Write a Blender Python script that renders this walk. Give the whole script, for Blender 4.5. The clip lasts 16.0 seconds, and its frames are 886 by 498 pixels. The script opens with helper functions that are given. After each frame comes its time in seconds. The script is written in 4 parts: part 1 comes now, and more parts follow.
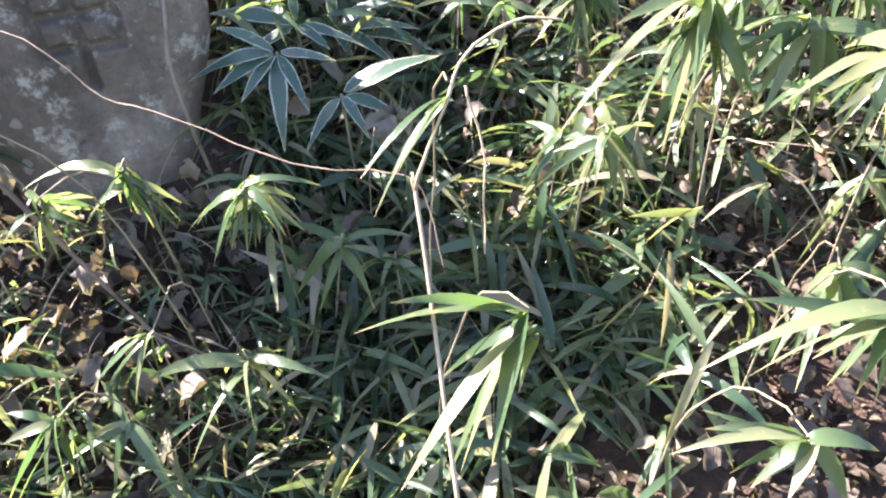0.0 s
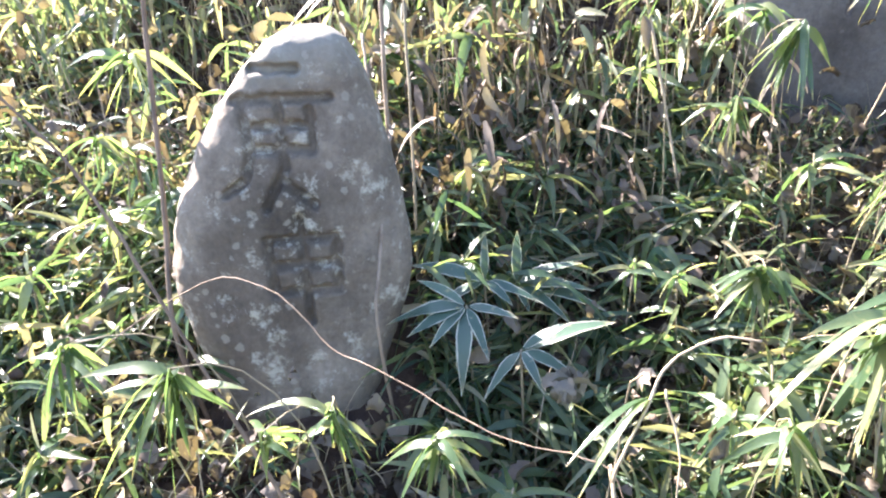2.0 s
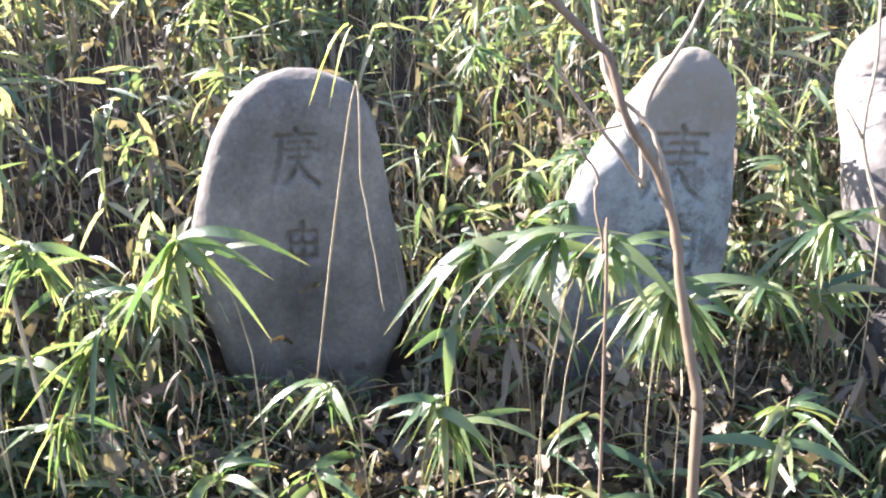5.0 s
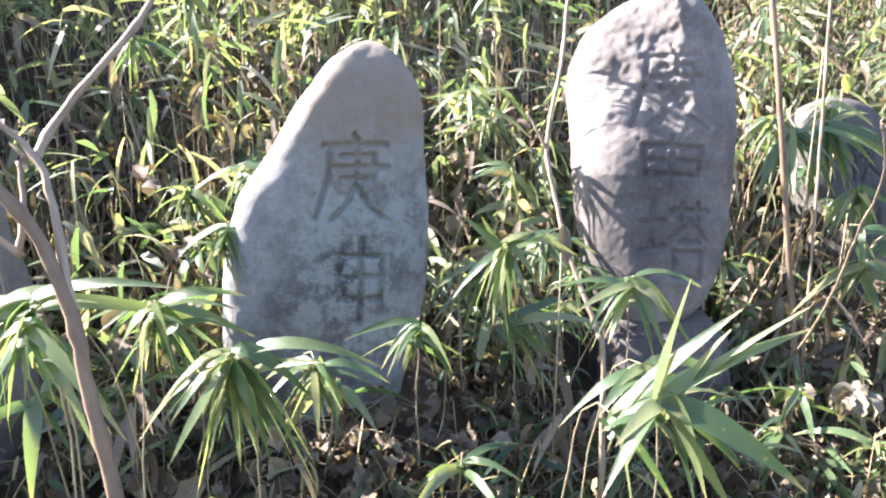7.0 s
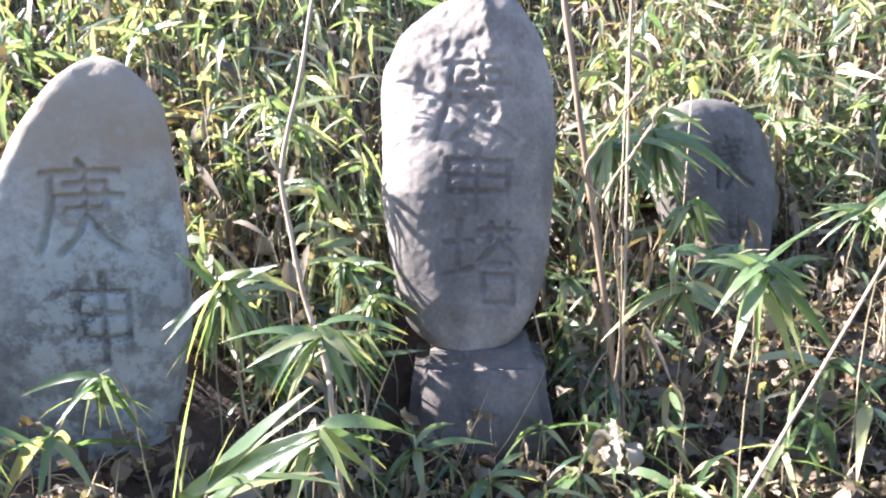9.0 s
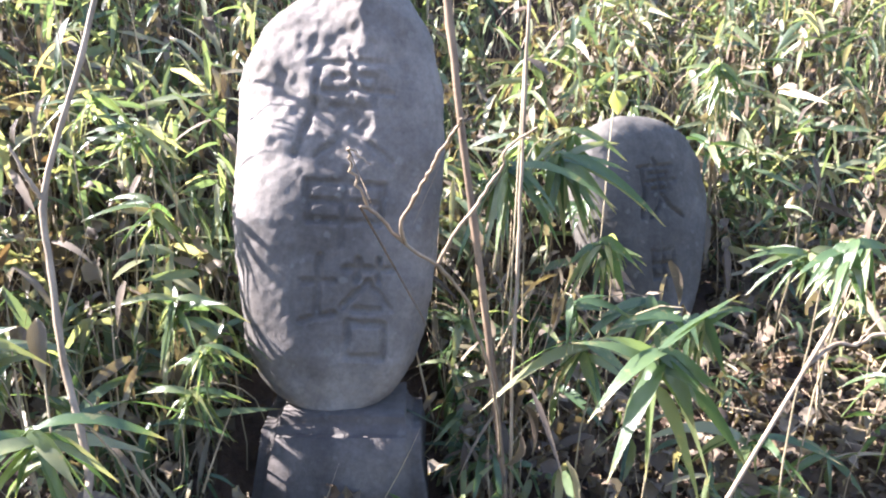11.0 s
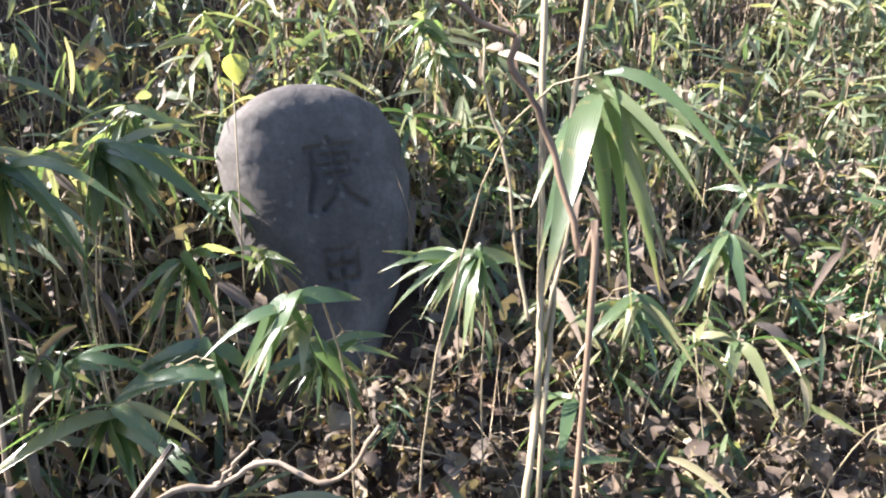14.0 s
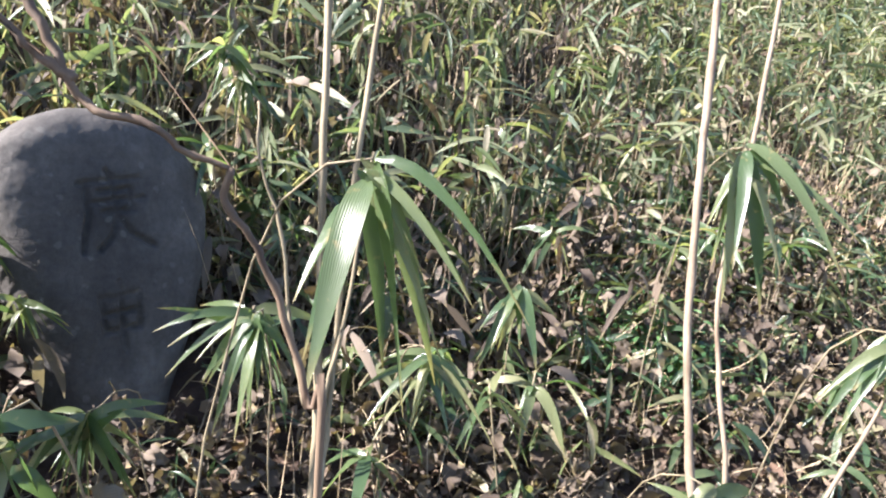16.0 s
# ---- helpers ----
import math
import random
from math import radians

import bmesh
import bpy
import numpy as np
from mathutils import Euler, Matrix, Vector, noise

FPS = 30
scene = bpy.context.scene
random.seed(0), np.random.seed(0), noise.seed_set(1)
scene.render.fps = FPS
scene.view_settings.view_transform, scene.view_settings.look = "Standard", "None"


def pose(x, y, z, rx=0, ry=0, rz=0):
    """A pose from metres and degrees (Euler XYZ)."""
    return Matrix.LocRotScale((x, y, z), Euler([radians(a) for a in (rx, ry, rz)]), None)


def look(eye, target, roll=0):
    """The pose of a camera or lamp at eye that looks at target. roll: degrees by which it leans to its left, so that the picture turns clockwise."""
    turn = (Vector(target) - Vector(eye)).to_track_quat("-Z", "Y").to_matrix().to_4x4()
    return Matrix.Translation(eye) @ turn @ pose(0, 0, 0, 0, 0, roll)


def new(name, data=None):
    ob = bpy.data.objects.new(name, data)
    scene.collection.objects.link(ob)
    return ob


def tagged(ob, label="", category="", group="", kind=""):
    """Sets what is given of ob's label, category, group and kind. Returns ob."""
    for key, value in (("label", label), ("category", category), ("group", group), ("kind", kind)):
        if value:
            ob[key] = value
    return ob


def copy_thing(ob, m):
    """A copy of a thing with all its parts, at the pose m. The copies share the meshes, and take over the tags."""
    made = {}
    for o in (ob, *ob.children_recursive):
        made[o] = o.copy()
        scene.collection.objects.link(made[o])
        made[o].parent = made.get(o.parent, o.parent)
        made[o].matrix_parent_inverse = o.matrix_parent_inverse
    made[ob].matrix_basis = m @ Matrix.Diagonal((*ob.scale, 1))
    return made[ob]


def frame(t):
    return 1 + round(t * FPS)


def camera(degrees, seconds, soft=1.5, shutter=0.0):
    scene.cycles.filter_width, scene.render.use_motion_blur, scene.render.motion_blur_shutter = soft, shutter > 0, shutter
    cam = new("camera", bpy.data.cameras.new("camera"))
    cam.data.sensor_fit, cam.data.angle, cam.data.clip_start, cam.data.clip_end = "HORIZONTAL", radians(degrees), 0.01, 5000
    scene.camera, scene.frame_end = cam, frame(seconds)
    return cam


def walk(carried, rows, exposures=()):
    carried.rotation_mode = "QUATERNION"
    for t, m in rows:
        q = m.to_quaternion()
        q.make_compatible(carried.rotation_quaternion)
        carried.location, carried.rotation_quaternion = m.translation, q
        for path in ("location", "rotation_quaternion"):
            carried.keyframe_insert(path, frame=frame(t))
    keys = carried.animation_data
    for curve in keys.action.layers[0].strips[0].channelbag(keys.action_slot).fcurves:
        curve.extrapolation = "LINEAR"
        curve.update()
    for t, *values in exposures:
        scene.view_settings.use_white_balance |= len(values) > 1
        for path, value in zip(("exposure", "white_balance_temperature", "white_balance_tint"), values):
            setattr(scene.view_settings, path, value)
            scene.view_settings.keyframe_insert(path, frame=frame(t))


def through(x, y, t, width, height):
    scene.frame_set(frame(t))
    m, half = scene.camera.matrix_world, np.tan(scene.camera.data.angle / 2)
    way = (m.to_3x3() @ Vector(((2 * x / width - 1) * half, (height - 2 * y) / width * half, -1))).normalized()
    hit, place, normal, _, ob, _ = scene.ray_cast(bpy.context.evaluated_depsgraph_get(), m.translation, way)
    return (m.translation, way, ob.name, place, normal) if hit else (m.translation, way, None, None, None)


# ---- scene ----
cam = camera(63.2, 16.0, soft=2.1)
PATH = [
    (0, (-1.031, -0.894, 1.121), (-1.438, 0.508, -0.246), -2.0),
    (0.5, (-1.017, -0.908, 1.183), (-1.451, 0.543, -0.124), -2.1),
    (1, (-1.04, -0.931, 1.223), (-1.564, 0.599, 0.047), -2.0),
    (1.5, (-1.06, -0.951, 1.256), (-1.749, 0.654, 0.281), -2.5),
    (2, (-1.098, -0.952, 1.256), (-1.94, 0.633, 0.373), -2.7),
    (2.5, (-1.048, -0.91, 1.295), (-1.942, 0.687, 0.49), -2.8),
    (3, (-0.952, -0.789, 1.306), (-1.723, 0.929, 0.632), -1.7),
    (3.5, (-0.838, -0.602, 1.313), (-1.437, 1.233, 0.787), -0.5),
    (4, (-0.694, -0.447, 1.364), (-1.119, 1.452, 0.901), 0.0),
    (4.2, (-0.652, -0.424, 1.383), (-1.02, 1.491, 0.94), 0.0),
    (6.3, (0.028, 0.085, 1.384), (-0.171, 2.018, 0.909), -0.6),
    (6.5, (0.049, 0.088, 1.401), (-0.055, 2.027, 0.919), -0.4),
    (7, (0.131, 0.134, 1.413), (0.157, 2.075, 0.931), 0.0),
    (7.5, (0.274, 0.202, 1.429), (0.301, 2.152, 0.983), -0.3),
    (8, (0.465, 0.275, 1.429), (0.382, 2.221, 0.977), -0.7),
    (8.5, (0.605, 0.283, 1.445), (0.563, 2.224, 0.962), -1.5),
    (8.7, (0.636, 0.275, 1.453), (0.628, 2.214, 0.96), -1.6),
    (10.8, (0.887, 0.621, 1.462), (0.997, 2.548, 0.938), 1.5),
    (11, (0.896, 0.624, 1.469), (1.029, 2.553, 0.956), 1.9),
    (11.5, (1.008, 0.692, 1.451), (1.18, 2.618, 0.939), 2.5),
    (12, (1.135, 0.788, 1.462), (1.228, 2.72, 0.955), 2.6),
    (12.5, (1.268, 0.818, 1.435), (1.486, 2.758, 0.999), 3.0),
    (13, (1.4, 0.906, 1.451), (1.584, 2.831, 0.939), 1.4),
    (13.5, (1.49, 0.915, 1.465), (1.753, 2.82, 0.915), 1.2),
    (14, (1.55, 0.957, 1.477), (1.98, 2.815, 0.874), 2.0),
    (14.5, (1.58, 0.957, 1.511), (2.187, 2.752, 0.872), 4.4),
    (15, (1.618, 1.01, 1.526), (2.252, 2.8, 0.898), 3.7),
    (15.5, (1.63, 1.015, 1.548), (2.35, 2.778, 0.937), 5.6),
    (16, (1.633, 1.011, 1.552), (2.505, 2.725, 1.004), 7.0),
]
walk(cam, [(t, look(eye, target, roll)) for t, eye, target, roll in PATH], [(0.0, 3.1, 6040, 24), (2.0, 3.45, 5990, 22), (3.0, 3.45, 5840, 18), (4.0, 3.1, 5890, 19), (6.5, 3.08, 6090, 20), (8.5, 3.26, 6040, 19), (11.0, 3.1, 5990, 21), (12.5, 2.9, 6040, 21), (13.5, 2.65, 6040, 20), (14.5, 2.45, 6040, 20), (16.0, 2.25, 5940, 19)])


# ---- world, sun, exposure ----
SUN_AZ, SUN_EL = 286.0, 36.0        # compass degrees from +y towards +x, degrees above the horizon
world = bpy.data.worlds.new("sky")
scene.world = world
world.use_nodes = True
wn = world.node_tree.nodes
sky = wn.new("ShaderNodeTexSky")
sky.sky_type, sky.sun_disc = "NISHITA", False
sky.sun_elevation, sky.sun_rotation = radians(SUN_EL), radians(SUN_AZ)
world.node_tree.links.new(sky.outputs[0], wn["Background"].inputs[0])
wn["Background"].inputs[1].default_value = 0.075
to_sun = Vector((math.sin(radians(SUN_AZ)) * math.cos(radians(SUN_EL)),
                 math.cos(radians(SUN_AZ)) * math.cos(radians(SUN_EL)), math.sin(radians(SUN_EL))))
sun = new("sun", bpy.data.lights.new("sun", "SUN"))
sun.data.energy, sun.data.angle, sun.data.color = 5.0, radians(0.5), (1.0, 0.93, 0.82)
sun.matrix_world = look((0, 0, 20), Vector((0, 0, 20)) - to_sun)


# ---- materials ----
def material(name):
    m = bpy.data.materials.new(name)
    m.use_nodes = True
    return m, m.node_tree.nodes, m.node_tree.links, m.node_tree.nodes["Principled BSDF"]


def ramp(nodes, links, source, stops):
    r = nodes.new("ShaderNodeValToRGB")
    while len(r.color_ramp.elements) < len(stops):
        r.color_ramp.elements.new(0.5)
    for e, (p, c) in zip(r.color_ramp.elements, stops):
        e.position, e.color = p, (*c, 1)
    links.new(source, r.inputs[0])
    return r.outputs[0]


def noise_of(nodes, links, scale, detail=4, rough=0.6, space="Object", stretch=None):
    co = nodes.new("ShaderNodeTexCoord")
    n = nodes.new("ShaderNodeTexNoise")
    n.inputs["Scale"].default_value, n.inputs["Detail"].default_value, n.inputs["Roughness"].default_value = scale, detail, rough
    out = co.outputs[space]
    if stretch:
        mp = nodes.new("ShaderNodeMapping")
        mp.inputs["Scale"].default_value = stretch
        links.new(out, mp.inputs[0])
        out = mp.outputs[0]
    links.new(out, n.inputs["Vector"])
    return n.outputs[0]


def mix(nodes, links, fac, a, b, kind="MIX"):
    x = nodes.new("ShaderNodeMix")
    x.data_type, x.blend_type = "RGBA", kind
    for value, socket in ((fac, x.inputs[0]), (a, x.inputs[6]), (b, x.inputs[7])):
        if isinstance(value, (int, float)):
            socket.default_value = value
        elif isinstance(value, tuple):
            socket.default_value = (*value, 1)
        else:
            links.new(value, socket)
    return x.outputs[2]


def math_of(nodes, links, op, a, b=0.0):
    x = nodes.new("ShaderNodeMath")
    x.operation = op
    for value, socket in ((a, x.inputs[0]), (b, x.inputs[1])):
        if isinstance(value, (int, float)):
            socket.default_value = value
        else:
            links.new(value, socket)
    return x.outputs[0]


def bump(nodes, links, height, bsdf, strength, distance=0.01):
    b = nodes.new("ShaderNodeBump")
    b.inputs["Strength"].default_value, b.inputs["Distance"].default_value = strength, distance
    links.new(height, b.inputs["Height"])
    links.new(b.outputs[0], bsdf.inputs["Normal"])


def leaf_material(name, stops, rough=0.34, through=0.42, margin=None, single=False):
    """A blade's surface: colour varies from blade to blade, fine ribs along it, light comes through it."""
    m, n, l, p = material(name)
    if single:
        rnd = n.new("ShaderNodeObjectInfo").outputs["Random"]
    else:
        rnd = n.new("ShaderNodeNewGeometry").outputs["Random Per Island"]
    col = ramp(n, l, rnd, stops)
    uv = n.new("ShaderNodeTexCoord").outputs["UV"]
    sep = n.new("ShaderNodeSeparateXYZ")
    l.new(uv, sep.inputs[0])
    ribs = math_of(n, l, "SINE", math_of(n, l, "MULTIPLY", sep.outputs[0], 70.0))
    col = mix(n, l, math_of(n, l, "MULTIPLY_ADD", ribs, 0.12), col, mix(n, l, 1.0, col, (0.45, 0.5, 0.4), "MULTIPLY"))
    spots = noise_of(n, l, 45, 3, 0.6)
    col = mix(n, l, ramp(n, l, spots, [(0.62, (0, 0, 0)), (0.74, (0.6, 0.6, 0.6))]), col, (0.33, 0.27, 0.12))
    tip = ramp(n, l, sep.outputs[1], [(0.86, (0, 0, 0)), (1.0, (0.8, 0.8, 0.8))])
    col = mix(n, l, tip, col, (0.36, 0.28, 0.13))
    if margin:
        off = math_of(n, l, "ABSOLUTE", math_of(n, l, "SUBTRACT", sep.outputs[0], 0.5))
        edge = math_of(n, l, "ADD", off, math_of(n, l, "MULTIPLY", noise_of(n, l, 38), 0.3))
        col = mix(n, l, ramp(n, l, edge, [(0.53, (0, 0, 0)), (0.60, (1, 1, 1))]), col, margin)
    l.new(col, p.inputs["Base Color"])
    p.inputs["Roughness"].default_value = rough
    p.inputs["Specular IOR Level"].default_value = 0.8 if single else 0.55
    bump(n, l, ribs, p, 0.25, 0.001)
    t = n.new("ShaderNodeBsdfTranslucent")
    l.new(mix(n, l, 1.0, col, (1.5, 1.55, 0.85), "MULTIPLY"), t.inputs[0])
    s = n.new("ShaderNodeMixShader")
    s.inputs[0].default_value = through
    l.new(p.outputs[0], s.inputs[1])
    l.new(t.outputs[0], s.inputs[2])
    l.new(s.outputs[0], n["Material Output"].inputs[0])
    return m


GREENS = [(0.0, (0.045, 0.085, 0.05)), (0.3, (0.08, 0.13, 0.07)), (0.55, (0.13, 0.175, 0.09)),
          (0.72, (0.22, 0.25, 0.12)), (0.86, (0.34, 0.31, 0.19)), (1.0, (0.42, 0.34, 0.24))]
# Slope blades: more straw, and the whole palette lightened to look sunlit.
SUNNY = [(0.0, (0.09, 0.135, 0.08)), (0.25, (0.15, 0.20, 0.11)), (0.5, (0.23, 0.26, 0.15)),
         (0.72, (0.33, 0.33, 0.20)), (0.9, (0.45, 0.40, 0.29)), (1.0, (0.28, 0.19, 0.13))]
MAT_BLADE = leaf_material("bamboo_grass_blade", GREENS, 0.28)
MAT_BLADE_BACK = leaf_material("sunlit_slope_grass_blade", SUNNY, 0.42)
MAT_BLADE_ONE = leaf_material("bamboo_leaf", [(0.0, (0.08, 0.135, 0.065)), (0.4, (0.13, 0.19, 0.09)), (0.75, (0.21, 0.25, 0.12)), (1.0, (0.36, 0.35, 0.20))], 0.25, 0.48, single=True)
MAT_BLADE_YELLOW = leaf_material("yellow_bamboo_leaf", [(0.0, (0.40, 0.42, 0.10)), (1.0, (0.50, 0.48, 0.16))], 0.4, 0.55, single=True)
MAT_ROSETTE = leaf_material("edged_bamboo_leaf", [(0.0, (0.05, 0.10, 0.065)), (1.0, (0.085, 0.14, 0.085))], 0.36, 0.2, (0.40, 0.39, 0.29), single=True)
MAT_BROAD = leaf_material("broad_green_leaf", [(0.0, (0.09, 0.19, 0.10)), (1.0, (0.09, 0.19, 0.10))], 0.45, 0.25, single=True)
MAT_PALE_LEAF = leaf_material("pale_dry_leaf", [(0.0, (0.20, 0.165, 0.13)), (0.5, (0.27, 0.235, 0.19)), (1.0, (0.15, 0.11, 0.08))], 0.75, 0.2)
MAT_HERB = leaf_material("herb_leaf", [(0.0, (0.05, 0.14, 0.05)), (1.0, (0.11, 0.22, 0.07))], 0.5, 0.35)
DEAD = [(0.0, (0.07, 0.048, 0.035)), (0.3, (0.125, 0.088, 0.064)), (0.6, (0.19, 0.142, 0.108)), (0.85, (0.28, 0.222, 0.175)), (1.0, (0.17, 0.098, 0.062))]
MAT_DEAD = leaf_material("dead_leaf", DEAD, 0.75, 0.22)
MAT_DEAD_ONE = leaf_material("fallen_leaf", DEAD, 0.7, 0.22, single=True)


def bark_material(name, dark, light, scale=30):
    m, n, l, p = material(name)
    v = noise_of(n, l, scale, 5, 0.65, stretch=(1, 1, 0.22))
    l.new(ramp(n, l, v, [(0.3, dark), (0.68, light)]), p.inputs["Base Color"])
    p.inputs["Roughness"].default_value = 0.75
    bump(n, l, v, p, 0.5, 0.003)
    return m


MAT_BARK = bark_material("pale_bark", (0.125, 0.089, 0.054), (0.312, 0.244, 0.170))
MAT_BARK_BROWN = bark_material("brown_bark", (0.07, 0.045, 0.028), (0.21, 0.145, 0.09))
MAT_STRAW = bark_material("dry_stalk", (0.22, 0.16, 0.09), (0.46, 0.37, 0.24), 20)
MAT_CULM = bark_material("straw_culm", (0.13, 0.105, 0.06), (0.33, 0.27, 0.165), 26)


def soil_material():
    m, n, l, p = material("leaf_mould")
    a = noise_of(n, l, 9, 6, 0.7)
    b = noise_of(n, l, 55, 4, 0.7)
    c = mix(n, l, b, ramp(n, l, a, [(0.35, (0.035, 0.022, 0.015)), (0.7, (0.12, 0.078, 0.05))]), (0.17, 0.11, 0.07), "SOFT_LIGHT")
    l.new(c, p.inputs["Base Color"])
    p.inputs["Roughness"].default_value = 0.95
    bump(n, l, b, p, 0.8, 0.02)
    return m


MAT_SOIL = soil_material()


def stone_material(name, dark, mid, light, lichen, amount, warm_top=None, flank=None):
    """Weathered stone: mottled in two sizes, pitted, with crusts of lichen."""
    m, n, l, p = material(name)
    big = noise_of(n, l, 3.2, 5, 0.6)
    fine = noise_of(n, l, 70, 6, 0.75)
    pits = noise_of(n, l, 240, 3, 0.6)
    col = ramp(n, l, big, [(0.3, tuple(c * 0.7 for c in dark)), (0.5, mid), (0.7, tuple(c * 1.35 for c in light))])
    streak = noise_of(n, l, 9, 5, 0.65, stretch=(1, 1, 0.16))
    col = mix(n, l, 0.4, col, ramp(n, l, streak, [(0.35, (0.3, 0.28, 0.26)), (0.65, (0.66, 0.65, 0.63))]), "OVERLAY")
    col = mix(n, l, 0.75, col, ramp(n, l, fine, [(0.25, (0.32, 0.32, 0.32)), (0.75, (0.72, 0.72, 0.72))]), "OVERLAY")
    if warm_top:
        co = n.new("ShaderNodeTexCoord")
        sep = n.new("ShaderNodeSeparateXYZ")
        l.new(co.outputs["Object"], sep.inputs[0])
        h = math_of(n, l, "ADD", sep.outputs[2], math_of(n, l, "MULTIPLY", noise_of(n, l, 7), 0.35))
        bare = ramp(n, l, math_of(n, l, "SUBTRACT", h, warm_top[0]), [(0.0, (0, 0, 0)), (0.22, (0.85, 0.85, 0.85))])
        col = mix(n, l, bare, col, warm_top[1])
    crust = noise_of(n, l, 17, 9, 0.72)
    spots = n.new("ShaderNodeTexVoronoi")
    spots.inputs["Scale"].default_value = 26
    l.new(n.new("ShaderNodeTexCoord").outputs["Object"], spots.inputs["Vector"])
    dots = ramp(n, l, math_of(n, l, "ADD", spots.outputs["Distance"], math_of(n, l, "MULTIPLY", crust, 1.1)), [(0.68, (1, 1, 1)), (0.76, (0, 0, 0))])
    cover = ramp(n, l, crust, [(0.60 - amount, (0, 0, 0)), (0.70 - amount, (0.8, 0.8, 0.8))])
    if warm_top:
        cover = math_of(n, l, "MULTIPLY", cover, math_of(n, l, "SUBTRACT", 1.0, bare))
    if flank is not None:
        sx = n.new("ShaderNodeSeparateXYZ")
        l.new(n.new("ShaderNodeTexCoord").outputs["Object"], sx.inputs[0])
        reach = math_of(n, l, "ADD", sx.outputs[0], math_of(n, l, "MULTIPLY", noise_of(n, l, 14, 5, 0.7), 0.16))
        reach = math_of(n, l, "SUBTRACT", reach, flank + .08)
        cover = math_of(n, l, "MULTIPLY", cover, ramp(n, l, reach, [(0.0, (0, 0, 0)), (0.06, (1, 1, 1))]))
    col = mix(n, l, math_of(n, l, "MULTIPLY", dots, 0.4 if amount > 0.05 else 0.2), col, lichen)
    col = mix(n, l, cover, col, mix(n, l, fine, lichen, (0.75, 0.78, 0.78), "SOFT_LIGHT"))
    l.new(col, p.inputs["Base Color"])
    p.inputs["Roughness"].default_value = 0.88
    p.inputs["Specular IOR Level"].default_value = 0.3
    bump(n, l, mix(n, l, 0.4, fine, pits), p, 0.55, 0.006)
    return m


MAT_STONE_A = stone_material("lichened_grey_stone", (0.085, 0.069, 0.049), (0.13, 0.107, 0.079), (0.185, 0.157, 0.118), (0.33, 0.305, 0.235), 0.052, (0.86, (0.26, 0.26, 0.21)))
MAT_STONE_B = stone_material("smooth_grey_stone", (0.098, 0.086, 0.074), (0.125, 0.112, 0.098), (0.15, 0.136, 0.118), (0.22, 0.215, 0.195), -0.13)
MAT_STONE_C = stone_material("pale_lichened_stone", (0.075, 0.073, 0.07), (0.125, 0.125, 0.12), (0.19, 0.19, 0.19), (0.19, 0.198, 0.188), 0.15, (0.79, (0.19, 0.155, 0.115)), -.2)
MAT_STONE_D = stone_material("violet_grey_stone", (0.088, 0.079, 0.073), (0.118, 0.107, 0.099), (0.155, 0.142, 0.13), (0.25, 0.25, 0.23), -0.07)
# Darkened all over, so that the base block reads as standing in shade.
MAT_STONE_BASE = stone_material("shaded_dark_stone", (0.05, 0.044, 0.042), (0.068, 0.061, 0.058), (0.09, 0.082, 0.077), (0.16, 0.16, 0.145), -0.1)
MAT_STONE_E = stone_material("dark_grey_stone", (0.052, 0.048, 0.043), (0.069, 0.064, 0.058), (0.096, 0.09, 0.081), (0.20, 0.198, 0.178), -0.06)


# ---- mesh helpers ----
def part(name, data, mat, parent=None, label=""):
    """One mesh object, under a thing or a part; data is a bmesh or a mesh."""
    if isinstance(data, bmesh.types.BMesh):
        me = bpy.data.meshes.new(name)
        data.to_mesh(me)
        data.free()
    else:
        me = data
    if not me.materials:
        me.materials.append(mat)
    ob = new(name, me)
    if parent is not None:
        ob.parent = parent
    if label:
        ob["label"] = label
    return ob


def mesh_of(name, verts, quads, uvs=None, smooth=True):
    """A mesh of quads from arrays."""
    me = bpy.data.meshes.new(name)
    verts, quads = np.asarray(verts, np.float32), np.asarray(quads, np.int32)
    me.vertices.add(len(verts))
    me.vertices.foreach_set("co", verts.ravel())
    me.loops.add(quads.size)
    me.loops.foreach_set("vertex_index", quads.ravel())
    me.polygons.add(len(quads))
    me.polygons.foreach_set("loop_start", np.arange(0, quads.size, 4, dtype=np.int32))
    me.update(calc_edges=True)
    if uvs is not None:
        layer = me.uv_layers.new(name="UVMap")
        layer.data.foreach_set("uv", np.asarray(uvs, np.float32)[quads.ravel()].ravel())
    me.polygons.foreach_set("use_smooth", np.full(len(quads), smooth))
    me.validate()
    return me


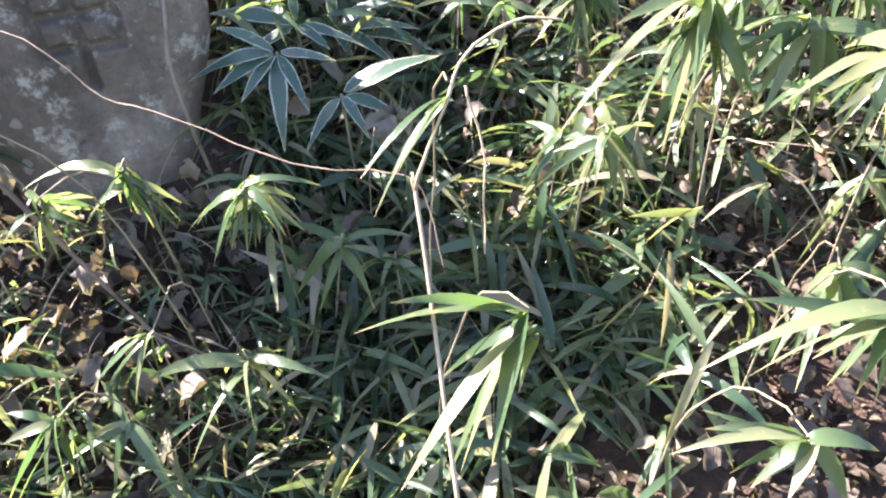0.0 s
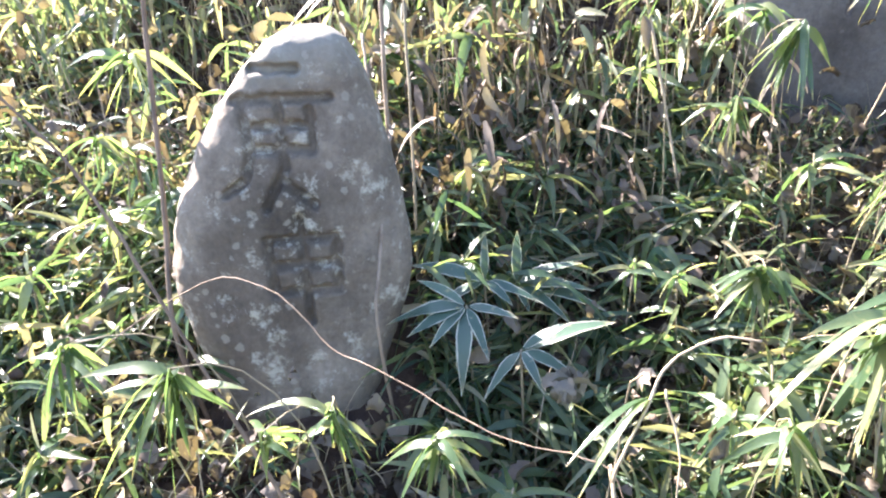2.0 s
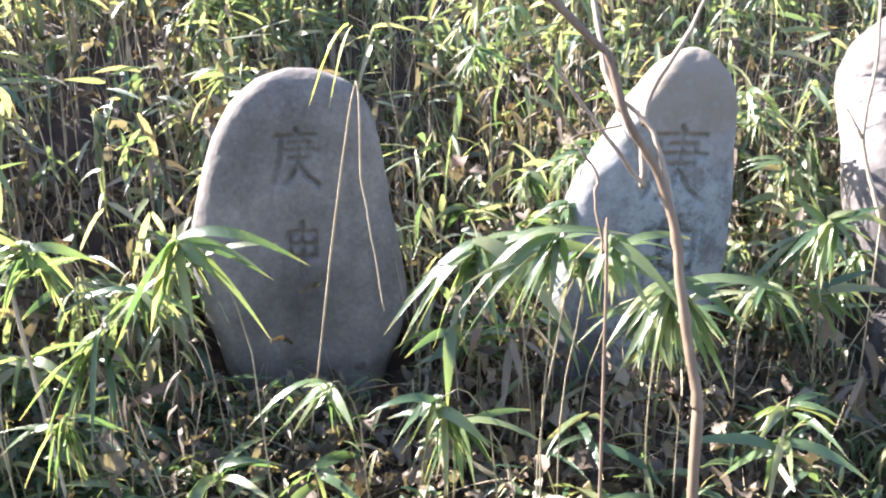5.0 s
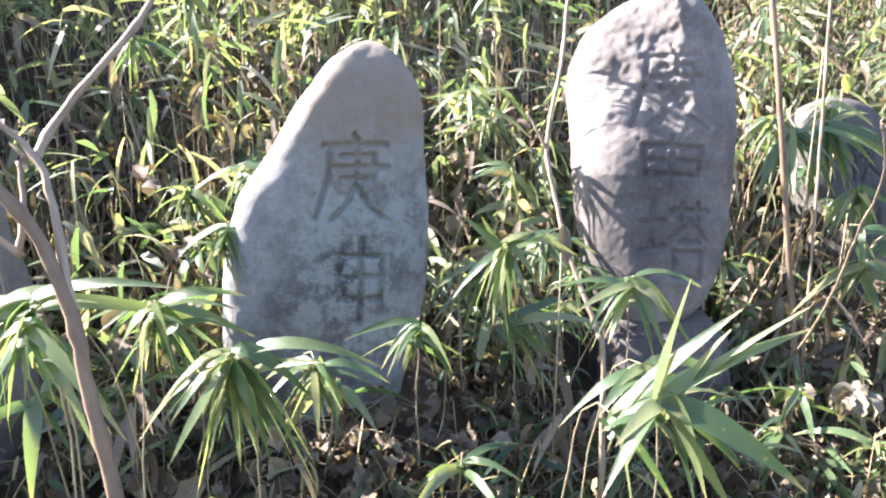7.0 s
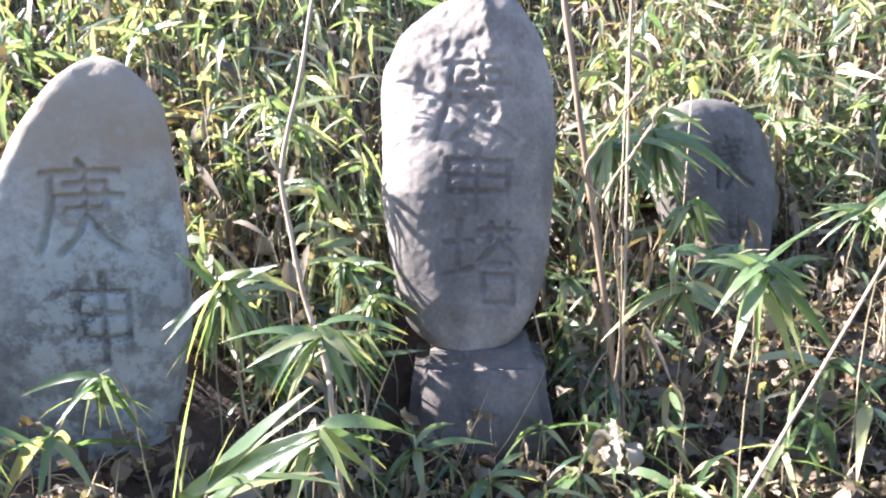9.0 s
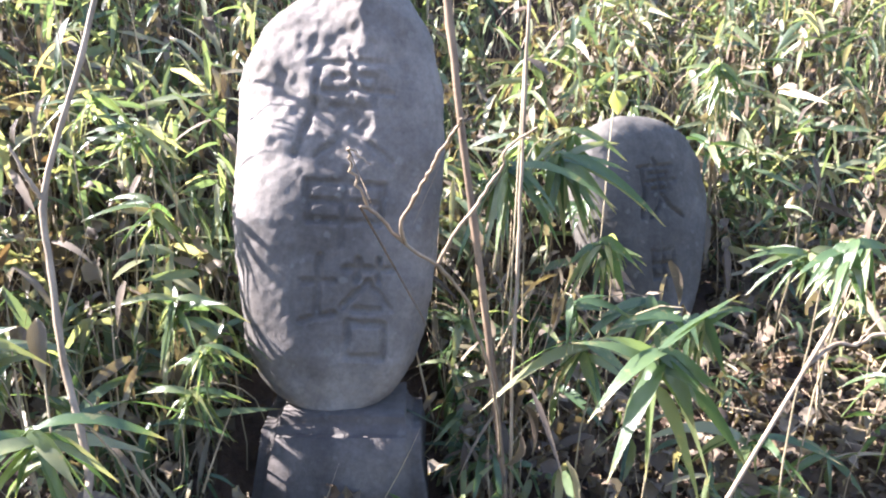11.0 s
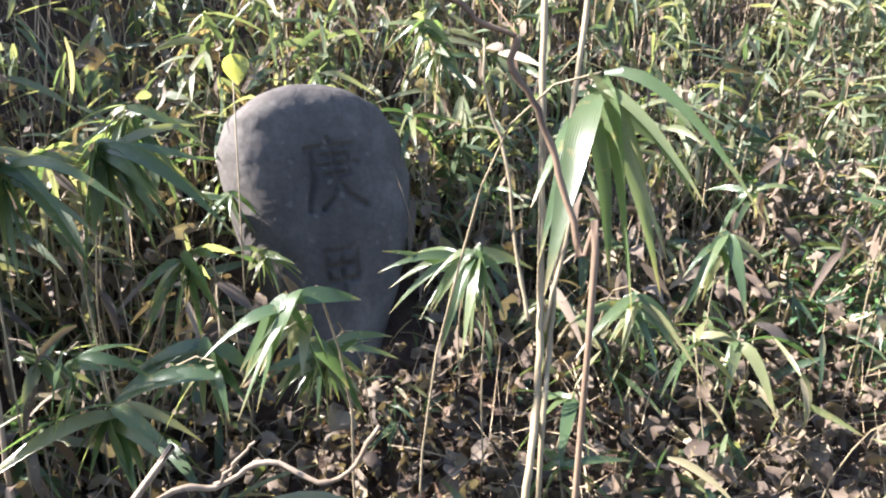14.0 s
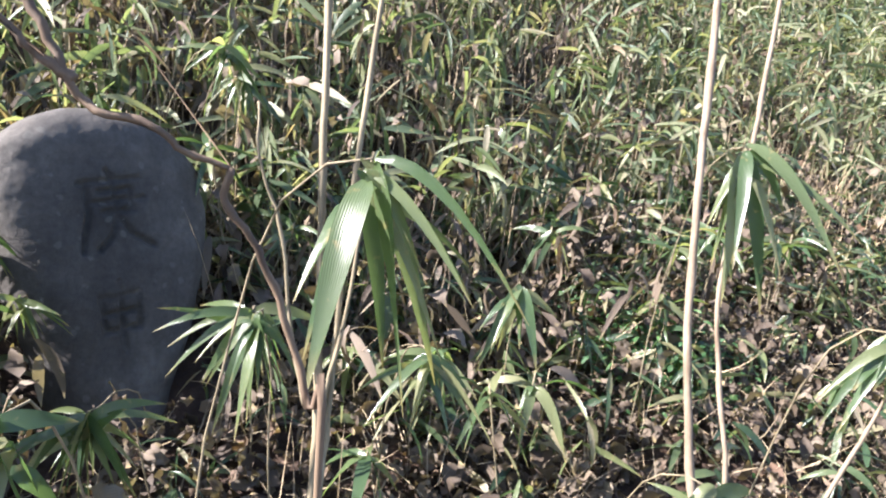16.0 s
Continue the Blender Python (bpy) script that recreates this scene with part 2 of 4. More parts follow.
def blades(base, az, pitch, length, width, droop, roll, k=4, fold=0.25, belly=0.62):
    """Lance-shaped blades: arrays of their roots, headings, rise, length, width, droop and roll. Gives verts, quads, uvs."""
    n = len(az)
    s = np.linspace(0, 1, k + 1)
    w = np.sin(np.pi * np.clip(s, 0.02, 0.995) ** belly) ** 0.8
    seg = (length / k)[:, None]
    ang = pitch[:, None] - droop[:, None] * s[None, :] ** 0.6
    mid = (ang[:, 1:] + ang[:, :-1]) / 2
    r = np.concatenate([np.zeros((n, 1)), np.cumsum(np.cos(mid) * seg, 1)], 1)
    z = np.concatenate([np.zeros((n, 1)), np.cumsum(np.sin(mid) * seg, 1)], 1)
    ca, sa = np.cos(az)[:, None], np.sin(az)[:, None]
    centre = np.stack([base[:, 0:1] + r * ca, base[:, 1:2] + r * sa, base[:, 2:3] + z], -1)
    side = np.stack([-sa + 0 * ang, ca + 0 * ang, 0 * ang], -1)
    up = np.stack([-np.sin(ang) * ca, -np.sin(ang) * sa, np.cos(ang)], -1)
    cr, sr = np.cos(roll)[:, None, None], np.sin(roll)[:, None, None]
    across, normal = side * cr + up * sr, up * cr - side * sr
    half = (width[:, None] / 2 * w[None, :])[..., None]
    rows = np.stack([centre - across * half + normal * half * fold, centre, centre + across * half + normal * half * fold], 2)
    verts = rows.reshape(-1, 3)
    uv = np.zeros((n, k + 1, 3, 2))
    uv[..., 0] = np.array([0, 0.5, 1])
    uv[..., 1] = s[None, :, None]
    i = np.arange(k)[:, None] * 3 + np.arange(2)[None, :]
    q = np.stack([i, i + 1, i + 4, i + 3], -1).reshape(-1, 4)
    quads = (q[None] + (np.arange(n) * (k + 1) * 3)[:, None, None]).reshape(-1, 4)
    return verts, quads, uv.reshape(-1, 2)


def tube(points, radii, sides=8, knots=()):
    """A closed tapering stem through points; knots: shares of its length at which it swells."""
    pts = [Vector(p) for p in points]
    verts, quads = [], []
    ref = Vector((0.3, 0.9, 0.1)).normalized()
    for i, p in enumerate(pts):
        d = (pts[min(i + 1, len(pts) - 1)] - pts[max(i - 1, 0)]).normalized()
        a = d.cross(ref).normalized()
        b = d.cross(a)
        for j in range(sides):
            t = 2 * math.pi * j / sides
            verts.append(p + (a * math.cos(t) + b * math.sin(t)) * radii[i])
    for i in range(len(pts) - 1):
        for j in range(sides):
            j2 = (j + 1) % sides
            quads.append((i * sides + j, i * sides + j2, (i + 1) * sides + j2, (i + 1) * sides + j))
    last = len(verts)
    verts += [pts[0], pts[-1]]
    e = (len(pts) - 1) * sides
    for j in range(0, sides, 2):
        quads.append((last, (j + 2) % sides, j + 1, j))
        quads.append((last + 1, e + j, e + j + 1, e + (j + 2) % sides))
    return mesh_of("stem", [tuple(v) for v in verts], quads)


# ---- the lie of the land ----
def line_y(x):
    """How far back the row of stones runs at x."""
    return np.interp(x, [-6, -2.6, -1.95, -1.45, -1.05, 0.0, 0.8, 1.65, 3.0, 6.0], [0.2, 0.65, 0.85, 1.1, 1.45, 1.75, 2.1, 2.62, 2.9, 3.4])


def line_z(x):
    """Height of the ground at the row of stones."""
    return np.interp(x, [-6, -2.6, -1.95, -1.45, -1.05, 0.0, 0.45, 0.8, 1.2, 1.65, 2.6, 6.0], [0.4, 0.43, 0.44, 0.32, 0.42, 0.55, 0.5, 0.44, 0.52, 0.70, 0.66, 0.7])


def land(x, y):
    """Height of the ground."""
    x, y = np.asarray(x, float), np.asarray(y, float)
    d = y - line_y(x)
    rise = np.interp(d, [-40, -3.0, -1.6, -0.8, -0.25, 0.1, 0.5, 2.0, 7.0, 16.0, 40.0, 2000.0],
                     [-0.62, -0.60, -0.50, -0.26, -0.05, 0.02, 0.22, 1.15, 4.1, 8.5, 12.0, 13.0])
    far = np.clip((np.abs(x) - 6) / 30, 0, 1)
    lump = np.clip(3 - np.hypot(x, y) / 6, 0, 1) * (0.035 * np.sin(5.1 * x + 1.3 * y) + 0.03 * np.sin(3.3 * y - 2.2 * x + 1) + 0.02 * np.sin(9 * x) * np.sin(8 * y))
    return line_z(np.clip(x, -6, 6)) * (1 - 0.5 * far) + rise + lump


def build_ground():
    near_x, near_y = np.arange(-5.0, 6.01, 0.06), np.arange(-2.5, 7.01, 0.06)
    far = np.array([8, 11, 15, 22, 40, 90, 250, 700.0])
    xs = np.concatenate([-far[::-1], near_x, far])
    ys = np.concatenate([-far[::-1], near_y, far + 0.5])
    gx, gy = np.meshgrid(xs, ys)
    gz = land(gx, gy)
    n, m = gx.shape
    i = np.arange(n - 1)[:, None] * m + np.arange(m - 1)[None, :]
    quads = np.stack([i, i + 1, i + m + 1, i + m], -1).reshape(-1, 4)
    ground = part("ground", mesh_of("ground", np.stack([gx, gy, gz], -1).reshape(-1, 3), quads), MAT_SOIL)
    return tagged(ground, "dark brown leaf mould on a wooded hillside", "ground", kind="structure")


GROUND = build_ground()

# ---- carved writing: strokes of each character in a unit box ----
KOU = [[(.5, 1), (.55, .93)], [(.12, .87), (.92, .9)], [(.2, .87), (.18, .5), (.02, .06)], [(.36, .76), (.78, .77), (.77, .5)],
       [(.26, .63), (.95, .64)], [(.36, .5), (.78, .5)], [(.56, .84), (.55, .45), (.42, .2), (.24, .05)], [(.56, .42), (.72, .2), (.98, .03)]]
SHIN = [[(.18, .8), (.2, .3)], [(.18, .8), (.82, .8), (.8, .3)], [(.2, .56), (.8, .56)], [(.2, .31), (.8, .31)], [(.5, 1), (.5, 0)]]
TOU = [[(.0, .72), (.34, .74)], [(.17, .95), (.17, .42)], [(.0, .38), (.36, .46)], [(.45, .86), (.98, .87)], [(.6, .95), (.6, .76)], [(.83, .95), (.83, .76)],
       [(.72, .76), (.45, .52)], [(.72, .76), (.98, .52)], [(.58, .5), (.86, .5)], [(.52, .38), (.52, .08)], [(.52, .38), (.92, .38), (.92, .08)], [(.52, .08), (.92, .08)]]


KOU_BROAD = [[(.33, .97), (.7, .96)], [(.15, .78), (.95, .76)], [(.2, .76), (.24, .45), (.18, .25), (.0, .16)], [(.3, .6), (.78, .58)], [(.3, .44), (.78, .42)],
             [(.52, .78), (.52, .3)], [(.78, .7), (.78, .42)], [(.5, .28), (.32, .04)], [(.52, .2), (.74, .04)]]


def smooth_line(z, pairs, column):
    """A rounded outline through a few half widths."""
    zs = [p[0] for p in pairs]
    v = np.interp(z, zs, [p[column] for p in pairs])
    k = np.hanning(15)
    k /= k.sum()
    return np.convolve(np.pad(v, 7, "reflect", reflect_type="odd"), k, "valid")


def standing_stone(label, mat, place, yaw, lean, side_lean, outline, thick, writing, rough=0.006, cut=0.006, stroke=0.008, seed=0, nx=130, nz=230, crown=0.16, square=5.0, bow=0.0, curve=0.0, wear=0.2, ridge=0.0):
    """A carved slab: outline rows of (height, left, right) about its foot; writing rows of (strokes, x, z, width, height);
    bow and curve: how far the face swells out along its height and across; wear: how far the writing is worn away;
    ridge: how far the upper face falls back on one side of a rough broken edge."""
    top = outline[-1][0]
    low = outline[0][0]
    z = np.concatenate([np.linspace(low, top * 0.86, int(nz * 0.8), endpoint=False), top * (1 - 0.14 * (1 - np.sin(np.linspace(0, np.pi / 2, nz - int(nz * 0.8)))))])
    left, right = smooth_line(z, outline, 1), smooth_line(z, outline, 2)
    s = np.sin(np.linspace(-np.pi / 2, np.pi / 2, nx)) * 0.35 + np.linspace(-1, 1, nx) * 0.65
    back = np.linspace(1, -1, 28)[1:-1]
    t = np.concatenate([s, back])
    front = np.concatenate([np.full(nx, -1.0), np.full(26, 1.0)])
    mid, half = (left + right) / 2, (right - left) / 2
    X = mid[:, None] + half[:, None] * t[None, :]
    body = (1 - np.abs(t) ** square) ** (1 / 2.2)
    cap = np.clip((top - z) / (top * crown), 0, 1)
    cap = (1 - (1 - cap) ** 2.4) ** 0.5
    foot = 0.75 + 0.25 * np.clip((z - low) / (0.12 * top), 0, 1)
    Y = front[None, :] * body[None, :] * (thick / 2) * (cap * foot)[:, None]
    Z = np.repeat(z[:, None], len(t), 1)
    flat = np.stack([X, Y, Z], -1).reshape(-1, 3)
    off = np.empty(len(flat))
    for i, p in enumerate(flat):
        v = Vector(p)
        off[i] = 2.2 * noise.noise(v * 6 + Vector((seed, 0, 0))) + 0.9 * noise.noise(v * 19 + Vector((0, seed, 0))) + 0.35 * noise.noise(v * 60)
    off = (off * rough).reshape(X.shape)
    worn = np.array([noise.noise(Vector((p[0] * 45, p[2] * 45, seed))) for p in flat]).reshape(X.shape)
    depth = np.zeros_like(X)
    for strokes, cx, cz, w, h in writing:
        for line in strokes:
            for (x0, y0), (x1, y1) in zip(line, line[1:]):
                a = np.array([cx + (x0 - .5) * w, cz + (y0 - .5) * h])
                b = np.array([cx + (x1 - .5) * w, cz + (y1 - .5) * h])
                d = b - a
                q = np.clip(((X - a[0]) * d[0] + (Z - a[1]) * d[1]) / (d @ d), 0, 1)
                dist = np.hypot(X - a[0] - q * d[0], Z - a[1] - q * d[1])
                depth = np.maximum(depth, np.clip((stroke * (1.15 + .3 * worn) - dist) / (stroke * 0.75), 0, 1))
    gone = np.array([noise.noise(Vector((p[0] * 13 + seed, p[2] * 13, 2.5))) for p in flat]).reshape(X.shape)
    depth *= (front < 0)[None, :] * (.9 + .25 * worn) * np.clip(1 - wear * (.35 + 1.1 * gone), 0, 1.15)
    h = np.clip(Z / top, 0, 1)
    swell = -4 * bow * (h - h * h) + curve * t[None, :] ** 2 * np.clip((top - Z) / (top * .2), 0, 1)
    edge = t[None, :] - .22 - .09 * worn - .3 * gone
    swell = swell + ridge * np.clip(-edge, 0, 1.2) * np.clip((h - .42) / .25, 0, 1) - .006 * (ridge > 0) * np.exp(-(edge / .12) ** 2) * np.clip((h - .6) / .1, 0, 1)
    Y = Y + np.where(front < 0, -off, off) + depth * cut + np.where(front < 0, swell, 0)
    X = X + off * np.sign(t)[None, :] * np.abs(t)[None, :] ** 6
    verts = np.stack([X, Y, Z], -1).reshape(-1, 3)
    n, m = X.shape
    i = np.arange(n - 1)[:, None] * m + np.arange(m)[None, :]
    j = np.arange(n - 1)[:, None] * m + (np.arange(m)[None, :] + 1) % m
    quads = np.stack([i, j, j + m, i + m], -1).reshape(-1, 4)
    me = mesh_of("standing_stone", verts, quads)
    bm = bmesh.new()
    bm.from_mesh(me)
    bmesh.ops.holes_fill(bm, edges=[e for e in bm.edges if e.is_boundary])
    bm.to_mesh(me)
    bm.free()
    stone = part("standing_stone", me, mat)
    stone.matrix_world = pose(*place, lean, side_lean, yaw)
    return tagged(stone, label, "stone monument", "row of carved stones")


STONE_A = dict(place=(-2.04, 0.16, 0.24), yaw=33, lean=-9, side_lean=0)
STONE_B = dict(place=(-1.08, 1.70, 0.40), yaw=20, lean=2, side_lean=1)
STONE_C = dict(place=(-0.11, 1.86, 0.52), yaw=15, lean=2, side_lean=3)
STONE_D = dict(place=(0.757, 2.13, 0.70), yaw=-2, lean=-14, side_lean=2.5)
STONE_E = dict(place=(1.69, 2.66, 0.68), yaw=25, lean=-20, side_lean=0)

standing_stone("leaning grey-brown stone slab with two large carved characters and lichen", MAT_STONE_A, **STONE_A,
               outline=[(-.2, -.2, .1), (-.06, -.225, .13), (.02, -.245, .165), (.09, -.262, .19), (.17, -.278, .218), (.236, -.287, .241), (.3, -.291, .246), (.4, -.271, .24),
                        (.489, -.233, .226), (.572, -.196, .207), (.651, -.137, .186), (.713, -.09, .167), (.77, -.02, .137), (.79, .02, .11), (.797, .05, .08)],
               thick=.20, writing=[(KOU_BROAD, -.012, .575, .235, .30), (SHIN, .01, .295, .226, .235)], rough=.0042, cut=.027, stroke=.0115, seed=3, bow=.012, curve=.012, crown=.10)
standing_stone("smooth grey round-topped stone slab with small carved characters", MAT_STONE_B, **STONE_B,
               outline=[(-.2, -.16, .16), (0, -.18, .19), (.175, -.225, .23), (.29, -.26, .275), (.373, -.285, .289), (.44, -.304, .28), (.52, -.31, .27), (.58, -.313, .255), (.66, -.295, .234),
                        (.71, -.283, .23), (.835, -.25, .209), (.93, -.20, .182), (1.0, -.12, .127), (1.03, -.03, .03)],
               thick=.19, writing=[(KOU, -.022, .80, .125, .15), (SHIN, -.01, .56, .11, .14)], rough=.003, cut=.018, stroke=.0068, seed=7, bow=.012, curve=.006, square=7.0, wear=.4)
standing_stone("tapering stone with pale blue-grey lichen and two carved characters", MAT_STONE_C, **STONE_C,
               outline=[(-.2, -.22, .12), (0, -.28, .13), (.118, -.29, .15), (.26, -.30, .185), (.4, -.292, .20), (.53, -.276, .193), (.615, -.245, .186), (.69, -.192, .182), (.80, -.135, .172),
                        (.87, -.088, .158), (.92, -.05, .12), (.952, .0, .08), (.963, .03, .05)],
               thick=.16, writing=[(KOU, -.004, .655, .175, .205), (SHIN, .022, .41, .165, .21)], rough=.0038, cut=.018, stroke=.0075, seed=11, bow=.015, curve=.008, square=8.0, wear=.3)
standing_stone("tall violet-grey stone tablet carved with a worn column of characters", MAT_STONE_D, **STONE_D,
               outline=[(0, -.085, .09), (.02, -.12, .125), (.06, -.165, .16), (.124, -.20, .19), (.27, -.222, .213), (.41, -.242, .215), (.57, -.252, .213), (.70, -.262, .207), (.757, -.254, .20),
                        (.845, -.218, .172), (.93, -.132, .105), (.965, -.06, .045), (.975, -.02, .015)],
               thick=.20, writing=[(KOU, .002, .655, .215, .24), (SHIN, .012, .445, .25, .16), (TOU, .03, .23, .19, .24)],
               rough=.0042, cut=.012, stroke=.0082, seed=17, bow=.036, curve=.020, wear=.55, crown=.12, ridge=.062)
standing_stone("small dark grey rounded stone with carved characters, sunk in grass", MAT_STONE_E, **STONE_E,
               outline=[(-.2, -.14, .03), (0, -.16, .11), (.14, -.185, .19), (.25, -.21, .236), (.4, -.235, .272), (.51, -.24, .266), (.59, -.20, .215), (.645, -.116, .12), (.668, -.03, .04)],
               thick=.19, writing=[(KOU, .0, .42, .165, .18), (SHIN, -.02, .19, .13, .15)], rough=.003, cut=.015, stroke=.0075, seed=23, bow=.02, curve=.02, wear=.8)


def build_pedestal():
    bm = bmesh.new()
    bmesh.ops.create_cube(bm, size=1)
    bmesh.ops.scale(bm, vec=(.42, .30, .34), verts=bm.verts)
    for v in bm.verts:
        if v.co.z > 0:
            v.co.x *= .8
            v.co.y *= .85
    bmesh.ops.bevel(bm, geom=bm.edges[:], offset=.035, segments=3, affect="EDGES")
    bmesh.ops.subdivide_edges(bm, edges=bm.edges[:], cuts=3, use_grid_fill=True)
    for v in bm.verts:
        v.co += v.co.normalized() * (0.012 * noise.noise(v.co * 9) + .004 * noise.noise(v.co * 30))
    for f in bm.faces:
        f.smooth = True
    ped = part("stone_pedestal", bm, MAT_STONE_BASE)
    ped.matrix_world = pose(.79, 2.12, .545, -3, 0, -2)
    tagged(ped, "low stone block under the tall tablet, coloured dark for shade", "stone base")


build_pedestal()

# ---- where plants may stand ----
WAY = np.array([e[:2] for _, e, _, _ in PATH])
FEET = [(STONE_A, .27, .82), (STONE_B, .31, 1.0), (STONE_C, .30, .93), (STONE_D, .25, 1.0), (STONE_E, .23, .66)]


def clear_of_way(x, y, gap):
    d = np.full(np.shape(x), 9.0)
    for (ax, ay), (bx, by) in zip(WAY[:-1], WAY[1:]):
        ux, uy = bx - ax, by - ay
        q = np.clip(((x - ax) * ux + (y - ay) * uy) / max(ux * ux + uy * uy, 1e-9), 0, 1)
        d = np.minimum(d, np.hypot(x - ax - q * ux, y - ay - q * uy))
    return d > gap


def headroom(x, y):
    """How tall a plant may grow: low in front of the stones, none inside them."""
    h = np.full(np.shape(x), 1.0)
    for s, half, tall in FEET:
        px, py, pz = s["place"]
        a = radians(s["yaw"])
        u = (x - px) * math.cos(a) + (y - py) * math.sin(a)
        v = -(x - px) * math.sin(a) + (y - py) * math.cos(a)
        lean = math.tan(radians(-s["lean"])) * tall
        h = np.where((np.abs(u) < half) & (v > -.16) & (v < .16 + max(lean, 0)), 0, h)
        front = (np.abs(u) < half + .02) & (v <= -.10) & (v > -1.3)
        h = np.where(front, np.minimum(h, np.clip(.17 - (v + .1) * .2, .12, .42)), h)
    return h


def undergrowth(name, label, count, xr, dr, mat, hr, lr, wr, per, seed, k, gap=.7, drop=(0.9, 2.2), dead=False, rise=(.1, 1.0), bare=-1.2):
    """Tufts of blades scattered over the land; dr: range of distance behind the row of stones."""
    g = np.random.default_rng(seed)
    x = g.uniform(*xr, count)
    y = line_y(x) + g.uniform(*dr, count)
    ok = clear_of_way(x, y, gap)
    room = headroom(x, y)
    clump = np.sin(3.1 * x + 2 * np.sin(2.3 * y)) + np.sin(2.9 * y + 1.7 * np.sin(3.7 * x)) + g.uniform(-1.6, 1.6, count)
    ok &= (room > 0) & (clump > bare)
    thin = (x > 1.2) & (y < line_y(x) - .12)
    ok &= ~thin | (g.uniform(0, 1, count) < .35)
    x, y, room = x[ok], y[ok], room[ok]
    n = len(x)
    h = np.minimum(g.uniform(*hr, n) * g.uniform(.7, 1.15, n), room)
    h = np.repeat(h, per) * g.uniform(.55, 1.0, n * per)
    scale = np.repeat(np.clip(room * 2.5, .45, 1), per)
    z = np.repeat(land(x, y), per) + h
    tilt = np.repeat(g.normal(0, .12, (n, 2)), per, 0) * h[:, None]
    base = np.stack([np.repeat(x, per) + tilt[:, 0], np.repeat(y, per) + tilt[:, 1], z], 1)
    m = n * per
    az = g.uniform(0, 2 * np.pi, m)
    v, q, uv = blades(base, az, g.uniform(*rise, m), g.uniform(*lr, m) * scale, g.uniform(*wr, m) * scale, g.uniform(*drop, m), g.normal(0, .85, m), k)
    ob = part(name, mesh_of(name, v, q, uv), mat)
    return tagged(ob, label, "bamboo grass" if not dead else "dead leaves", kind="stuff")


undergrowth("bamboo_grass", "dense low green bamboo grass between the stones", 6200, (-5.2, 7.0), (-2.3, .45), MAT_BLADE,
            (.06, .30), (.10, .21), (.010, .023), 6, 1, 5, .22, drop=(.3, 1.5), rise=(-.9, .7), bare=-.25)
undergrowth("short_grass", "short green bamboo grass round the first stone", 2300, (-3.2, -.9), (-1.6, .35), MAT_BLADE,
            (.04, .2), (.08, .17), (.009, .020), 6, 14, 5, .22, drop=(.3, 1.5), rise=(-.8, .8), bare=-2.0)
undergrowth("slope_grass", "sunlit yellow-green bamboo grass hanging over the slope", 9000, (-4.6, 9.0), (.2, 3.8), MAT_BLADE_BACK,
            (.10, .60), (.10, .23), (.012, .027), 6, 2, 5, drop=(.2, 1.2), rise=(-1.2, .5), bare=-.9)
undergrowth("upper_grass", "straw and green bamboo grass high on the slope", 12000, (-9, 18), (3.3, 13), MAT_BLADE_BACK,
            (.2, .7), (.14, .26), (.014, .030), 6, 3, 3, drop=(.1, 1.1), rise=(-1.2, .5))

undergrowth("withered_leaves", "withered brown bamboo leaves hanging among the green", 2600, (-2.8, 4.2), (-.35, 1.5), MAT_DEAD,
            (.08, .5), (.08, .19), (.012, .026), 4, 15, 5, .6, drop=(.3, 1.8), rise=(-1.3, .2), bare=-.4)


def stalks():
    """Dry upright stalks all over the slope."""
    g = np.random.default_rng(9)
    n = 4800
    x = g.uniform(-4.5, 6.5, n)
    y = line_y(x) + np.abs(g.normal(.2, 2.0, n))
    ok = (headroom(x, y) > .3) & clear_of_way(x, y, .8)
    x, y = x[ok], y[ok]
    n = len(x)
    base = np.stack([x, y, land(x, y) - .02], 1)
    v, q, uv = blades(base, g.uniform(0, 6.28, n), g.normal(1.45, .2, n), g.uniform(.2, .62, n), g.uniform(.004, .007, n), g.normal(0, .35, n), g.uniform(-1.5, 1.5, n), 4, .9, .35)
    tagged(part("dry_stalks", mesh_of("dry_stalks", v, q, uv), MAT_STRAW), "thin straw-coloured dry stalks standing in the grass", "dry stalks", kind="stuff")


def tangle():
    """Thin dry stems leaning and lying every way in the low growth."""
    g = np.random.default_rng(19)
    n = 3600
    x = g.uniform(-3.4, 4.6, n)
    y = line_y(x) + g.uniform(-1.5, .6, n)
    ok = (headroom(x, y) > .1) & clear_of_way(x, y, .3)
    x, y = x[ok], y[ok]
    n = len(x)
    base = np.stack([x, y, land(x, y) + np.abs(g.normal(0, .05, n))], 1)
    v, q, uv = blades(base, g.uniform(0, 6.28, n), g.normal(.6, .5, n), g.uniform(.1, .34, n), g.uniform(.002, .0042, n), g.normal(.2, .7, n), g.uniform(-1.5, 1.5, n), 5, .9, .35)
    tagged(part("dry_stems", mesh_of("dry_stems", v, q, uv), MAT_STRAW), "tangle of thin dry straw-coloured stems in the low growth", "dry stems", kind="stuff")


stalks()
tangle()


